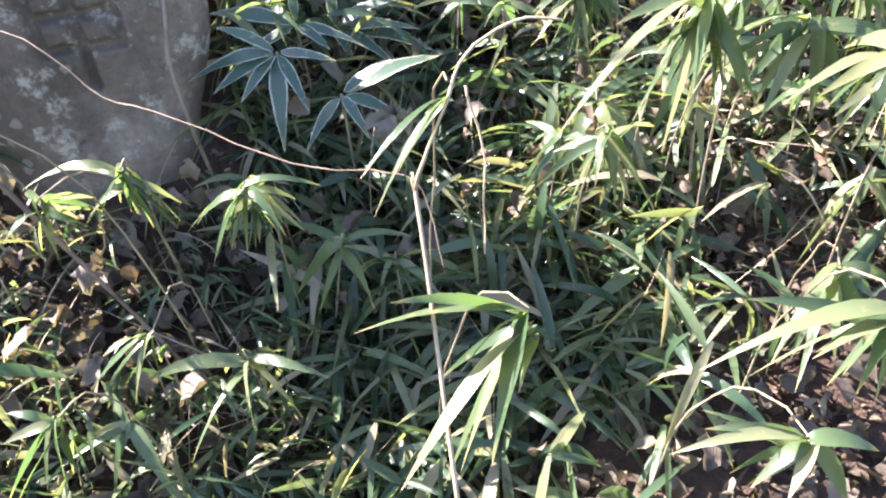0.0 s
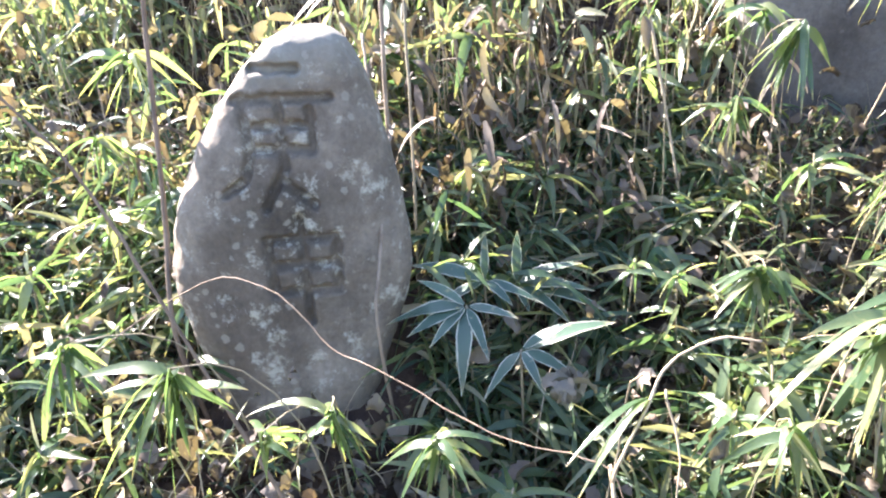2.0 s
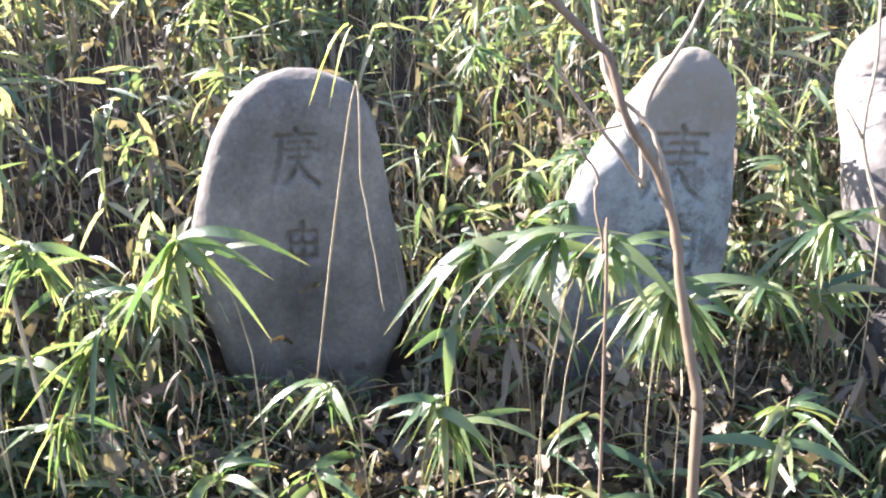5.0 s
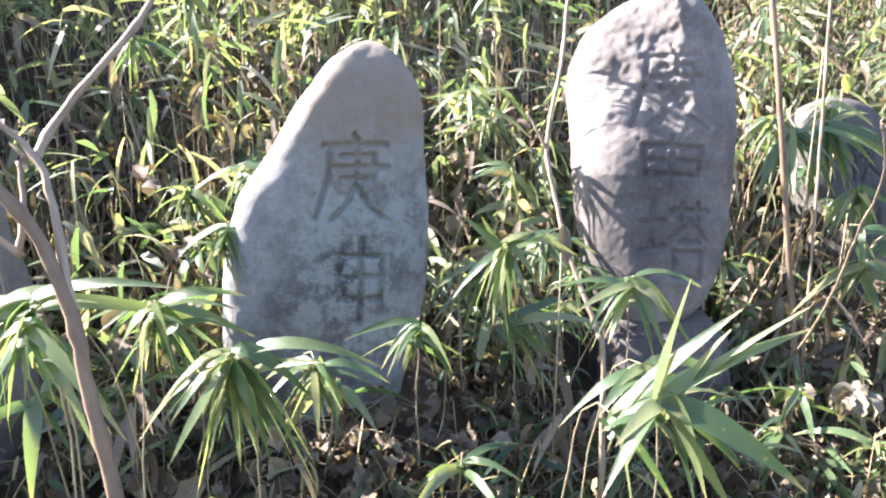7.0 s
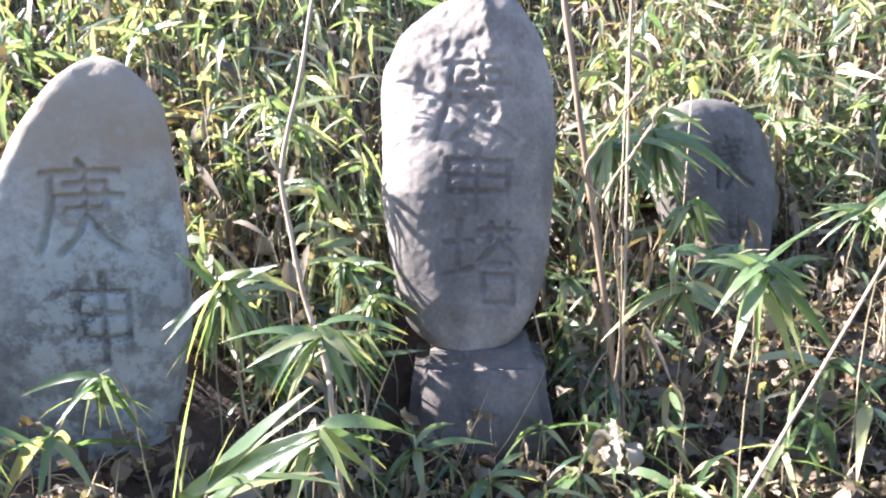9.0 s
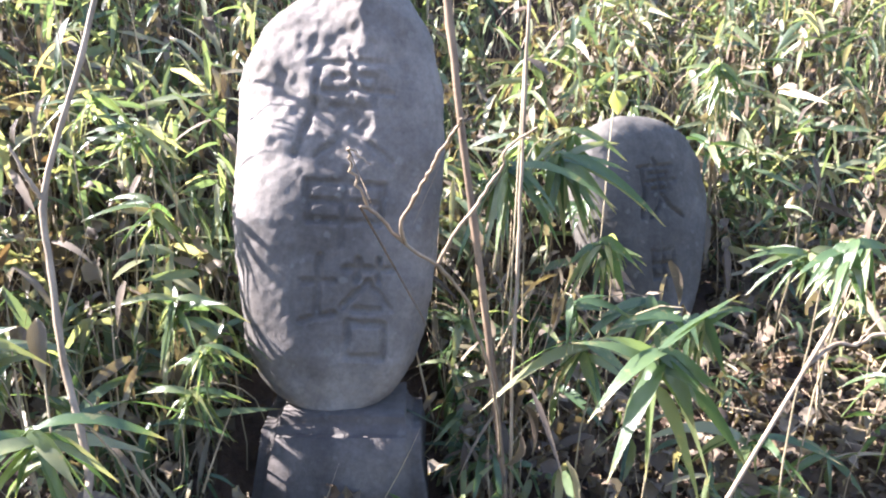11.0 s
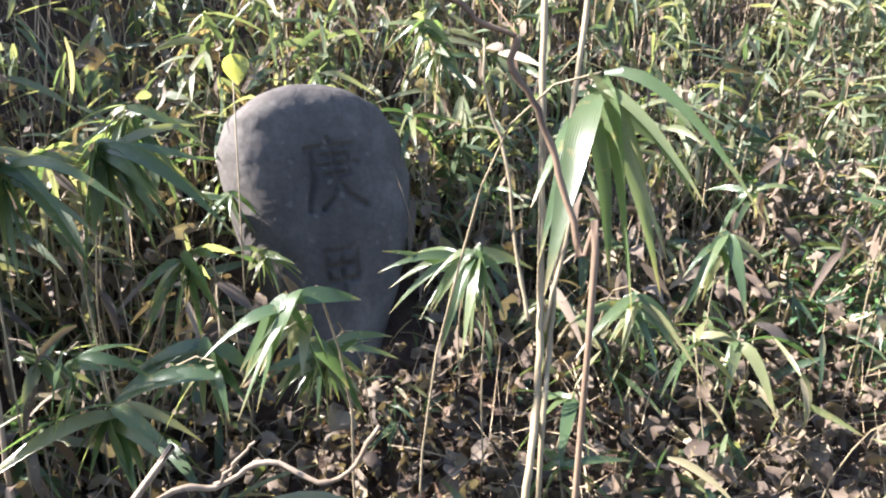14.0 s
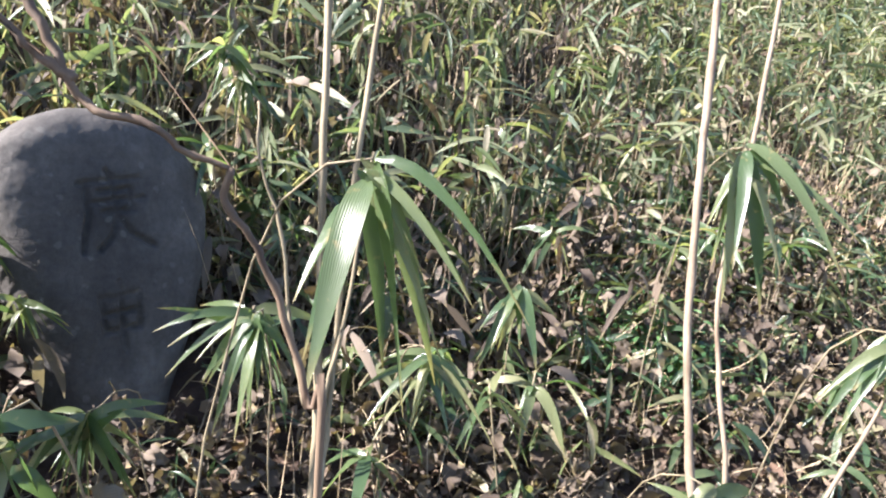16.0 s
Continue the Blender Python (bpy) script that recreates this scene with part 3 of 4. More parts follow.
def litter(name, label, count, xr, dr, seed, lift, size=(.03, .085), room=0.0):
    """Curled brown leaves lying on the ground and caught in the grass."""
    g = np.random.default_rng(seed)
    x = g.uniform(*xr, count)
    y = line_y(x) + g.uniform(*dr, count)
    ok = (headroom(x, y) > room) & clear_of_way(x, y, .1)
    x, y = x[ok], y[ok]
    n = len(x)
    length = g.uniform(*size, n)
    base = np.stack([x, y, land(x, y) + np.abs(g.normal(0, lift, n)) + .008], 1)
    v, q, uv = blades(base, g.uniform(0, 6.28, n), g.normal(.35, .6, n), length, length * g.uniform(.35, .8, n), g.normal(1.8, 1.6, n), g.normal(0, .8, n), 5, .6, .8)
    v += np.random.default_rng(seed + 1).normal(0, .0042, v.shape)
    tagged(part(name, mesh_of(name, v, q, uv), MAT_DEAD), label, "dead leaves", kind="stuff")


litter("leaf_litter", "curled brown fallen leaves covering the ground", 46000, (-5.5, 7.5), (-2.6, 1.2), 21, .026, (.026, .070))
litter("path_litter", "sparse brown fallen leaves on the open ground", 14000, (-9, 10), (-7.5, -2.2), 25, .012, (.03, .07))
litter("caught_leaves", "dry brown leaves caught in the grass", 12000, (-4.5, 6.5), (-.3, 4.5), 22, .20, (.03, .075), .5)
litter("tangled_leaves", "dry brown leaves tangled in the low bamboo", 7500, (-3.2, 4.5), (-1.3, .3), 23, .09, (.028, .072), .1)


def fallen_leaves():
    """Single curled leaves on top of the litter, beside the way."""
    g = np.random.default_rng(61)
    kinds = []
    for i in range(6):
        r = g.uniform(.8, 1.1)
        v, q, uv = blades(np.zeros((1, 3)), np.array([0.0]), np.array([.5]), np.array([.078 * r]), np.array([.046 * r]), g.uniform(.8, 2.2, 1), g.normal(0, .3, 1), 6, g.uniform(.3, .7), .78)
        kinds.append(mesh_of("fallen_leaf", v + g.normal(0, .003, v.shape), q, uv))
    placed = 0
    while placed < 290:
        x = g.uniform(-2.6, 3.6)
        y = float(line_y(x)) + g.uniform(-1.3, .1)
        if headroom(np.array([x]), np.array([y]))[0] <= 0 or not clear_of_way(np.array([x]), np.array([y]), .3)[0]:
            continue
        leaf = part("fallen_leaf", kinds[placed % 6], MAT_DEAD_ONE, GROUND)
        leaf.matrix_world = pose(x, y, float(land(x, y)) + .03, g.uniform(-30, 30), g.uniform(-30, 30), g.uniform(0, 360))
        placed += 1


# ---- bamboo plants that stand close to the way ----
def leaf_between(name, a, b, width, arch, mat, parent, k=7, twist=0.0, fold=0.22, belly=0.62, face=(0, 0, 1)):
    """One blade that springs from a and bends over to its tip at b."""
    a, b = Vector(a), Vector(b)
    ctrl = a.lerp(b, .38) + Vector((0, 0, arch * 1.1))
    verts, uv, quads = [], [], []
    for i in range(k + 1):
        s = i / k
        p = a * (1 - s) ** 2 + ctrl * 2 * s * (1 - s) + b * s * s
        d = ((ctrl - a) * (1 - s) + (b - ctrl) * s).normalized()
        side = d.cross(Vector(face))
        side = side.normalized() if side.length > 1e-3 else Vector((1, 0, 0))
        side = Matrix.Rotation(twist * (0.6 + 0.8 * s), 3, d) @ side
        up = side.cross(d)
        w = width / 2 * max(math.sin(math.pi * min(max(s, 0.02), 0.995) ** belly), 0.0) ** 0.8
        wave = 0.12 * math.sin(9 * s + twist * 5)
        verts += [p - side * w + up * w * (fold + wave), p, p + side * w + up * w * (fold - wave)]
        uv += [(0, s), (0.5, s), (1, s)]
    for i in range(k):
        for j in (0, 1):
            o = i * 3 + j
            quads.append((o, o + 1, o + 4, o + 3))
    return part(name, mesh_of(name, [tuple(v) for v in verts], quads, uv), mat, parent)


PLANT_RND = random.Random(31)
BLADES = {"g": MAT_BLADE_ONE, "y": MAT_BLADE_ONE, "Y": MAT_BLADE_YELLOW}
PLANT_LABELS = {"g": "green bamboo plant with long drooping leaves", "y": "bamboo spray with sunlit yellow-green drooping leaves",
                "Y": "bamboo twig with two bright yellow hanging leaves"}


def spray(kind, node, tips):
    """A bamboo plant: a thin culm up to its node, and blades to their tips (given from the node, with their widths)."""
    r = PLANT_RND
    plant = new("bamboo_plant")
    fx, fy = node[0] + r.uniform(-.16, .16), node[1] + r.uniform(.10, .26)
    foot = Vector((fx, fy, float(land(fx, fy)) - .02))
    plant.location = foot
    tagged(plant, PLANT_LABELS[kind], "bamboo plant", "bamboo plants beside the way")
    top = Vector(node) - foot
    pts = [Vector((top.x * (i / 8) ** 1.8, top.y * (i / 8) ** 2.2, top.z * math.sin(i / 8 * 1.5708) ** .9)) + Vector((math.sin(i * 1.9) * .004, 0, 0)) for i in range(9)]
    pts[8] = top
    part("culm", tube(pts, [.002 - .0001 * i for i in range(9)], 6), MAT_CULM, plant)
    for dx, dy, dz, w in tips:
        d = Vector((dx, dy, dz))
        arch = d.length * r.uniform(.14, .3) if dz < .03 else d.length * .06
        leaf_between("leaf", top + Vector((r.uniform(-.008, .008), 0, r.uniform(-.025, .005))), top + d, max(w * .85, .013), arch, BLADES[kind], plant, twist=r.uniform(-.4, .4), face=(r.uniform(-1.0, -.5), r.uniform(-.7, -.2), .48))
        if kind != "Y" and d.length > .09:
            e = Matrix.Rotation(r.uniform(-.5, .5), 3, "Y") @ d * r.uniform(.55, .95) + Vector((0, r.uniform(-.03, .05), -.02))
            leaf_between("leaf", top + Vector((r.uniform(-.01, .01), .01, r.uniform(-.06, 0))), top + e, max(w * .7, .012), e.length * .2, BLADES[kind], plant, twist=r.uniform(-.6, .6), face=(r.uniform(-1.0, -.4), r.uniform(-.8, -.1), .48))
            e = Vector((d.x * .5 + r.uniform(-.03, .03), d.y * .5 + r.uniform(-.02, .04), -d.length * r.uniform(.6, .95)))
            leaf_between("leaf", top + Vector((r.uniform(-.012, .012), .01, r.uniform(-.05, 0))), top + e, max(w * .6, .011), e.length * .22, BLADES[kind], plant, twist=r.uniform(-.6, .6), face=(r.uniform(-1.0, -.4), r.uniform(-.8, -.1), .48))


spray('g', (-1.09, -0.35, 0.52), [(-0.10, -0.19, -0.11, 0.031), (-0.01, -0.15, -0.09, 0.038), (-0.18, -0.08, -0.00, 0.025), (-0.06, -0.08, -0.03, 0.019), (-0.01, -0.05, -0.03, 0.019)])
spray('g', (-0.94, 0.08, 0.71), [(-0.11, -0.07, -0.02, 0.029), (-0.02, -0.08, -0.20, 0.033), (-0.05, -0.06, -0.09, 0.025), (0.05, -0.04, -0.13, 0.033), (0.09, -0.07, -0.12, 0.029), (0.11, 0.06, 0.02, 0.033), (-0.16, -0.19, -0.12, 0.021), (0.00, -0.10, -0.11, 0.025)])
spray('g', (-0.86, 0.70, 0.75), [(-0.13, -0.18, -0.10, 0.033), (-0.06, -0.15, -0.13, 0.029), (0.09, 0.03, -0.06, 0.035), (0.13, -0.01, -0.16, 0.041), (-0.02, -0.06, -0.12, 0.029)])
spray('g', (-1.86, -0.38, 0.66), [(-0.13, -0.05, -0.02, 0.024), (-0.03, -0.15, -0.14, 0.028), (0.00, -0.10, -0.12, 0.024), (0.05, -0.08, -0.18, 0.032), (0.12, 0.02, -0.08, 0.028), (-0.07, -0.06, -0.09, 0.020), (0.07, -0.01, -0.12, 0.020)])
spray('g', (-1.12, 0.49, 0.54), [(-0.08, -0.12, -0.07, 0.024), (-0.02, -0.07, -0.12, 0.024), (0.02, -0.05, -0.11, 0.022), (0.06, -0.03, -0.08, 0.024), (0.09, -0.00, -0.03, 0.022), (-0.07, -0.05, -0.02, 0.022)])
spray('g', (-1.60, -0.05, 0.38), [(-0.07, -0.08, -0.02, 0.023), (-0.05, -0.06, -0.12, 0.026), (-0.00, -0.05, -0.11, 0.026), (0.05, -0.02, -0.07, 0.023), (-0.09, -0.05, 0.01, 0.021), (0.01, -0.03, -0.10, 0.026)])
spray('g', (-0.89, 0.41, 0.85), [(-0.10, -0.07, -0.12, 0.029), (-0.07, -0.04, -0.17, 0.029), (-0.01, -0.03, -0.17, 0.029), (0.06, -0.00, -0.07, 0.034), (0.11, -0.03, -0.17, 0.029), (0.18, 0.02, -0.17, 0.029), (0.12, 0.01, -0.06, 0.025)])
spray('y', (-1.49, 0.67, 1.26), [(-0.16, -0.11, -0.09, 0.030), (-0.21, -0.08, 0.01, 0.020), (-0.05, -0.03, -0.15, 0.034), (0.07, -0.06, -0.14, 0.032), (0.12, -0.05, -0.13, 0.032), (-0.19, -0.05, -0.05, 0.025), (-0.09, -0.06, -0.07, 0.025)])
spray('g', (-1.27, 0.85, 1.12), [(-0.14, -0.05, -0.06, 0.024), (-0.05, -0.03, -0.06, 0.026), (0.04, -0.02, -0.07, 0.026), (0.11, 0.04, -0.04, 0.024), (-0.09, -0.03, 0.04, 0.022), (-0.14, -0.08, -0.12, 0.024)])
spray('g', (-0.97, 0.81, 1.15), [(0.22, -0.00, -0.04, 0.022), (0.15, 0.02, -0.07, 0.020), (0.09, -0.02, -0.08, 0.031), (0.04, -0.04, -0.14, 0.036), (-0.04, -0.03, -0.15, 0.033), (-0.07, -0.08, -0.16, 0.029)])
spray('g', (-0.53, 1.16, 1.08), [(-0.14, -0.08, -0.20, 0.031), (-0.18, -0.04, -0.19, 0.029), (0.06, -0.09, -0.19, 0.034), (0.13, -0.06, -0.13, 0.034), (0.21, -0.06, -0.20, 0.037), (0.15, 0.05, 0.00, 0.029), (-0.04, -0.03, -0.11, 0.029), (0.34, 0.00, -0.04, 0.029)])
spray('g', (-1.14, 0.84, 0.98), [(-0.11, -0.08, -0.14, 0.029), (-0.06, -0.10, -0.18, 0.029), (-0.03, -0.06, -0.16, 0.029), (0.03, -0.10, -0.19, 0.026), (0.07, 0.00, -0.10, 0.026), (-0.06, -0.02, -0.07, 0.022)])
spray('g', (-0.56, 0.88, 0.87), [(-0.08, -0.01, -0.09, 0.025), (-0.03, -0.03, -0.16, 0.025), (0.05, 0.01, -0.12, 0.028), (0.09, -0.03, -0.07, 0.025), (-0.12, -0.05, -0.02, 0.021)])
spray('g', (-0.37, 0.99, 1.14), [(-0.17, -0.01, -0.15, 0.024), (-0.17, -0.04, -0.21, 0.024), (-0.03, -0.02, -0.06, 0.030), (0.02, -0.00, -0.08, 0.030), (0.08, 0.01, -0.01, 0.023), (-0.12, -0.02, -0.12, 0.023), (-0.06, -0.05, -0.12, 0.023)])
spray('g', (-0.26, 1.09, 1.10), [(-0.04, -0.03, -0.06, 0.022), (-0.01, -0.04, -0.11, 0.024), (0.04, -0.04, -0.09, 0.024), (0.13, 0.00, 0.01, 0.020), (0.11, 0.03, -0.02, 0.019), (0.06, -0.01, -0.04, 0.020)])
spray('g', (-0.16, 1.11, 1.02), [(-0.09, -0.05, -0.06, 0.024), (-0.04, -0.09, -0.16, 0.028), (0.07, -0.08, -0.15, 0.033), (0.12, -0.03, -0.21, 0.028), (0.13, -0.04, -0.07, 0.028), (0.22, -0.04, -0.01, 0.023), (-0.12, -0.07, -0.11, 0.024), (0.01, -0.00, -0.10, 0.028), (-0.09, -0.05, -0.16, 0.024)])
spray('g', (0.41, 0.95, 1.03), [(0.03, 0.01, 0.14, 0.021), (0.16, -0.03, 0.09, 0.024), (0.16, -0.03, 0.12, 0.014), (0.16, -0.07, -0.10, 0.038), (0.06, -0.03, -0.14, 0.031), (-0.06, -0.03, -0.06, 0.024), (-0.08, -0.06, -0.11, 0.024)])
spray('g', (0.28, 1.58, 1.07), [(-0.07, -0.04, -0.15, 0.030), (-0.03, -0.07, -0.16, 0.032), (0.01, -0.01, -0.16, 0.032), (0.11, -0.01, 0.03, 0.023), (0.15, -0.01, -0.03, 0.023), (-0.09, 0.02, 0.05, 0.023), (0.07, 0.00, 0.02, 0.021)])
spray('g', (0.49, 1.38, 1.05), [(0.14, 0.03, -0.03, 0.022), (0.11, -0.04, -0.13, 0.025), (0.06, -0.03, -0.06, 0.022), (-0.08, -0.04, -0.13, 0.025), (-0.11, -0.05, -0.05, 0.022), (-0.16, -0.02, -0.02, 0.020), (-0.05, -0.05, -0.11, 0.025)])
spray('g', (0.49, 1.29, 0.92), [(-0.14, -0.00, -0.12, 0.030), (0.15, 0.02, -0.03, 0.026), (0.12, -0.03, -0.11, 0.030), (0.06, -0.05, -0.08, 0.030), (-0.04, -0.02, -0.03, 0.022), (-0.08, -0.04, -0.08, 0.030)])
spray('g', (0.37, 1.03, 0.96), [(0.17, 0.00, 0.15, 0.027), (0.06, 0.00, 0.06, 0.023), (0.19, 0.04, 0.00, 0.027)])
spray('g', (1.24, 1.47, 1.11), [(-0.10, -0.04, -0.08, 0.029), (-0.08, -0.08, -0.14, 0.033), (0.11, 0.03, 0.07, 0.017), (0.08, -0.02, -0.05, 0.029), (0.14, -0.01, -0.17, 0.029), (-0.03, -0.02, -0.05, 0.025), (-0.11, 0.03, 0.00, 0.018), (0.05, -0.02, -0.10, 0.029)])
spray('g', (1.26, 2.23, 1.27), [(-0.04, -0.04, -0.26, 0.046), (0.02, -0.03, -0.17, 0.038), (0.20, -0.05, -0.12, 0.033), (0.22, -0.12, -0.14, 0.028), (0.12, -0.08, -0.12, 0.031), (0.17, 0.01, -0.04, 0.025), (0.08, -0.02, -0.20, 0.033)])
spray('g', (0.30, 1.69, 0.86), [(0.16, 0.04, 0.05, 0.027), (0.22, -0.04, 0.00, 0.031), (0.08, -0.02, -0.09, 0.032), (0.01, -0.01, -0.08, 0.027)])
spray('g', (1.43, 2.02, 1.00), [(-0.11, 0.00, -0.05, 0.026), (-0.04, -0.02, -0.14, 0.028), (0.02, -0.04, -0.13, 0.028), (0.09, -0.02, -0.09, 0.028), (-0.18, -0.01, -0.14, 0.026)])
spray('g', (1.89, 1.70, 1.43), [(-0.08, -0.09, -0.22, 0.038), (0.04, -0.06, -0.27, 0.034), (0.11, -0.05, -0.14, 0.012), (0.12, -0.15, -0.13, 0.014), (0.05, -0.03, -0.10, 0.015)])
spray('g', (1.84, 1.98, 1.15), [(-0.07, 0.01, -0.11, 0.021), (-0.06, -0.03, -0.17, 0.021), (-0.04, -0.09, -0.15, 0.023), (0.03, -0.04, -0.17, 0.024), (-0.04, -0.04, -0.09, 0.017), (0.05, -0.02, -0.06, 0.017)])
spray('g', (2.42, 2.19, 1.09), [(-0.09, -0.02, -0.18, 0.028), (-0.08, -0.05, -0.11, 0.023), (0.01, -0.09, -0.15, 0.031), (0.08, -0.04, -0.06, 0.023)])
spray('g', (2.16, 2.04, 1.03), [(0.10, -0.09, -0.15, 0.022), (-0.07, 0.01, -0.08, 0.020), (0.07, -0.03, -0.07, 0.020), (-0.05, -0.05, -0.11, 0.022), (-0.13, -0.04, -0.10, 0.020)])
spray('g', (2.86, 2.09, 1.42), [(-0.04, -0.01, -0.26, 0.033), (-0.09, -0.11, -0.23, 0.033), (0.06, -0.08, -0.35, 0.042), (0.10, -0.21, -0.22, 0.031), (0.08, -0.06, -0.13, 0.028)])
spray('g', (2.53, 1.71, 0.91), [(-0.10, 0.01, -0.11, 0.036), (-0.05, 0.01, -0.05, 0.032), (0.04, -0.05, -0.10, 0.041), (0.08, -0.02, -0.01, 0.032), (-0.04, -0.04, -0.09, 0.036)])
spray('g', (1.62, 2.18, 0.91), [(-0.10, -0.01, -0.13, 0.028), (-0.06, -0.07, -0.18, 0.030), (-0.00, -0.02, -0.18, 0.032), (0.06, -0.03, -0.15, 0.030), (-0.15, -0.02, -0.10, 0.026), (0.12, -0.02, 0.01, 0.024)])
spray('g', (1.25, 1.96, 1.02), [(-0.02, -0.06, -0.10, 0.022), (0.06, -0.03, -0.02, 0.019), (0.12, -0.03, -0.04, 0.019), (0.01, -0.02, -0.07, 0.019)])
spray('g', (1.29, 1.99, 0.91), [(-0.07, -0.01, -0.15, 0.032), (0.03, -0.04, -0.14, 0.034), (-0.22, -0.07, -0.12, 0.032), (0.10, -0.05, -0.07, 0.027), (0.13, -0.02, -0.06, 0.022)])
spray('g', (1.13, 2.16, 1.26), [(-0.11, -0.06, -0.25, 0.034), (-0.03, -0.13, -0.21, 0.028), (0.00, -0.03, -0.21, 0.024), (0.13, -0.04, -0.19, 0.024), (0.22, -0.11, -0.08, 0.021), (0.07, -0.03, -0.06, 0.021)])
spray('g', (1.30, 2.28, 1.32), [(-0.02, -0.05, -0.13, 0.027), (0.13, -0.02, -0.07, 0.021), (-0.11, -0.02, -0.05, 0.021), (-0.13, -0.05, -0.12, 0.021), (0.04, -0.04, -0.12, 0.023)])
spray('g', (1.45, 1.90, 1.02), [(-0.15, 0.03, -0.08, 0.027), (0.02, -0.05, -0.07, 0.017)])
spray('g', (-1.21, -0.24, 0.73), [(-0.05, -0.12, -0.10, 0.018), (-0.03, -0.04, -0.06, 0.010)])
spray('g', (-0.78, -0.40, 0.45), [(-0.05, -0.04, -0.05, 0.024), (-0.11, -0.02, 0.01, 0.020), (0.07, 0.01, -0.01, 0.024), (0.05, -0.03, -0.06, 0.026), (-0.14, -0.04, -0.02, 0.018), (-0.02, -0.06, -0.03, 0.024)])
spray('g', (-0.71, -0.29, 0.55), [(-0.19, -0.07, -0.07, 0.027), (-0.09, -0.07, -0.02, 0.022), (-0.04, -0.08, -0.05, 0.024)])
spray('g', (-0.70, -0.07, 0.41), [(-0.05, -0.05, -0.06, 0.024), (0.01, -0.10, -0.09, 0.025), (0.07, -0.06, -0.10, 0.025), (-0.08, -0.14, -0.07, 0.024), (0.10, 0.01, -0.04, 0.027)])
spray('g', (-1.65, -0.53, 0.36), [(-0.05, -0.04, -0.01, 0.018), (-0.01, -0.09, -0.05, 0.021), (0.04, -0.06, -0.06, 0.021), (0.06, -0.05, -0.05, 0.020), (-0.06, -0.01, 0.01, 0.017)])
spray('y', (-1.61, -0.37, 0.36), [(-0.08, -0.07, -0.07, 0.020), (-0.01, -0.07, -0.08, 0.022), (-0.05, -0.05, -0.01, 0.019), (0.03, -0.05, -0.05, 0.019)])
spray('g', (-0.29, 0.85, 1.16), [(-0.04, -0.02, -0.07, 0.020), (-0.02, -0.03, -0.10, 0.020), (0.02, -0.01, -0.09, 0.020), (0.05, -0.01, -0.05, 0.018), (0.10, -0.06, -0.10, 0.020), (-0.03, -0.01, -0.02, 0.018)])
spray('g', (1.56, 1.60, 1.23), [(-0.05, -0.00, -0.08, 0.023), (-0.04, -0.04, -0.10, 0.023), (0.03, -0.02, -0.11, 0.025), (0.06, 0.00, -0.01, 0.021), (-0.09, -0.01, -0.06, 0.020)])
spray('g', (2.54, 1.51, 1.27), [(-0.05, 0.01, -0.08, 0.024), (-0.07, 0.00, -0.13, 0.021), (-0.04, -0.01, -0.07, 0.024), (-0.08, 0.03, -0.10, 0.017)])
spray('Y', (-0.85, 1.44, 1.54), [(-0.08, -0.08, -0.21, 0.037), (-0.05, -0.02, -0.21, 0.028)])


def tuft(kind, node, reach):
    """A spray whose leaves fan out of its node and hang."""
    r = PLANT_RND
    tips = []
    for i in range(7):
        a = 6.283 * i / 7 + r.uniform(-.4, .4)
        fall = r.uniform(.15, 1.25)
        length = reach * r.uniform(.75, 1.15)
        tips.append((math.cos(a) * math.cos(fall) * length, math.sin(a) * math.cos(fall) * length * .7, -math.sin(fall) * length, reach * r.uniform(.11, .15)))
    spray(kind, node, tips)


tuft('y', (-1.73, -0.19, 0.49), 0.15)
tuft('g', (-1.55, -0.16, 0.47), 0.14)
tuft('y', (-2.17, -0.34, 0.59), 0.16)
tuft('y', (-2.43, 0.15, 0.98), 0.17)
tuft('y', (-2.43, 0.02, 0.83), 0.15)
tuft('g', (-1.14, 0.48, 0.55), 0.15)
tuft('y', (-1.78, -0.30, 0.51), 0.12)
tuft('g', (-0.76, 0.16, 0.78), 0.20)
tuft('g', (-1.04, 0.07, 0.49), 0.15)
tuft('g', (-1.24, 1.12, 0.97), 0.17)
tuft('g', (-0.81, 1.05, 0.81), 0.17)
tuft('g', (-0.54, 0.94, 0.81), 0.16)
tuft('y', (-1.46, 1.10, 1.05), 0.18)
tuft('g', (-1.26, 0.87, 0.79), 0.15)
tuft('g', (0.26, 1.68, 1.02), 0.20)
tuft('g', (0.10, 1.43, 0.95), 0.15)
tuft('y', (0.23, 2.25, 1.37), 0.15)
tuft('g', (1.38, 2.22, 1.07), 0.20)
tuft('g', (1.62, 2.25, 0.86), 0.16)
tuft('g', (1.24, 2.50, 1.27), 0.18)
tuft('g', (1.89, 2.24, 1.05), 0.18)
tuft('g', (1.65, 2.90, 1.34), 0.15)
tuft('y', (2.01, 3.11, 1.42), 0.18)
tuft('g', (1.95, 2.99, 1.48), 0.17)
tuft('g', (2.35, 2.39, 0.86), 0.17)
tuft('g', (-0.32, 1.84, 1.19), 0.15)
tuft('g', (-0.34, 1.73, 1.07), 0.15)
tuft('g', (-0.31, 1.93, 1.20), 0.13)
tuft('g', (-0.45, 1.82, 1.15), 0.16)
tuft('g', (1.43, 2.62, 1.09), 0.12)
tuft('g', (1.50, 2.53, 0.98), 0.12)
tuft('g', (-0.88, 0.19, 0.71), 0.20)
tuft('g', (-0.80, 0.10, 0.68), 0.19)
tuft('g', (-0.72, -0.02, 0.71), 0.18)
tuft('g', (-0.08, 1.32, 0.92), 0.17)
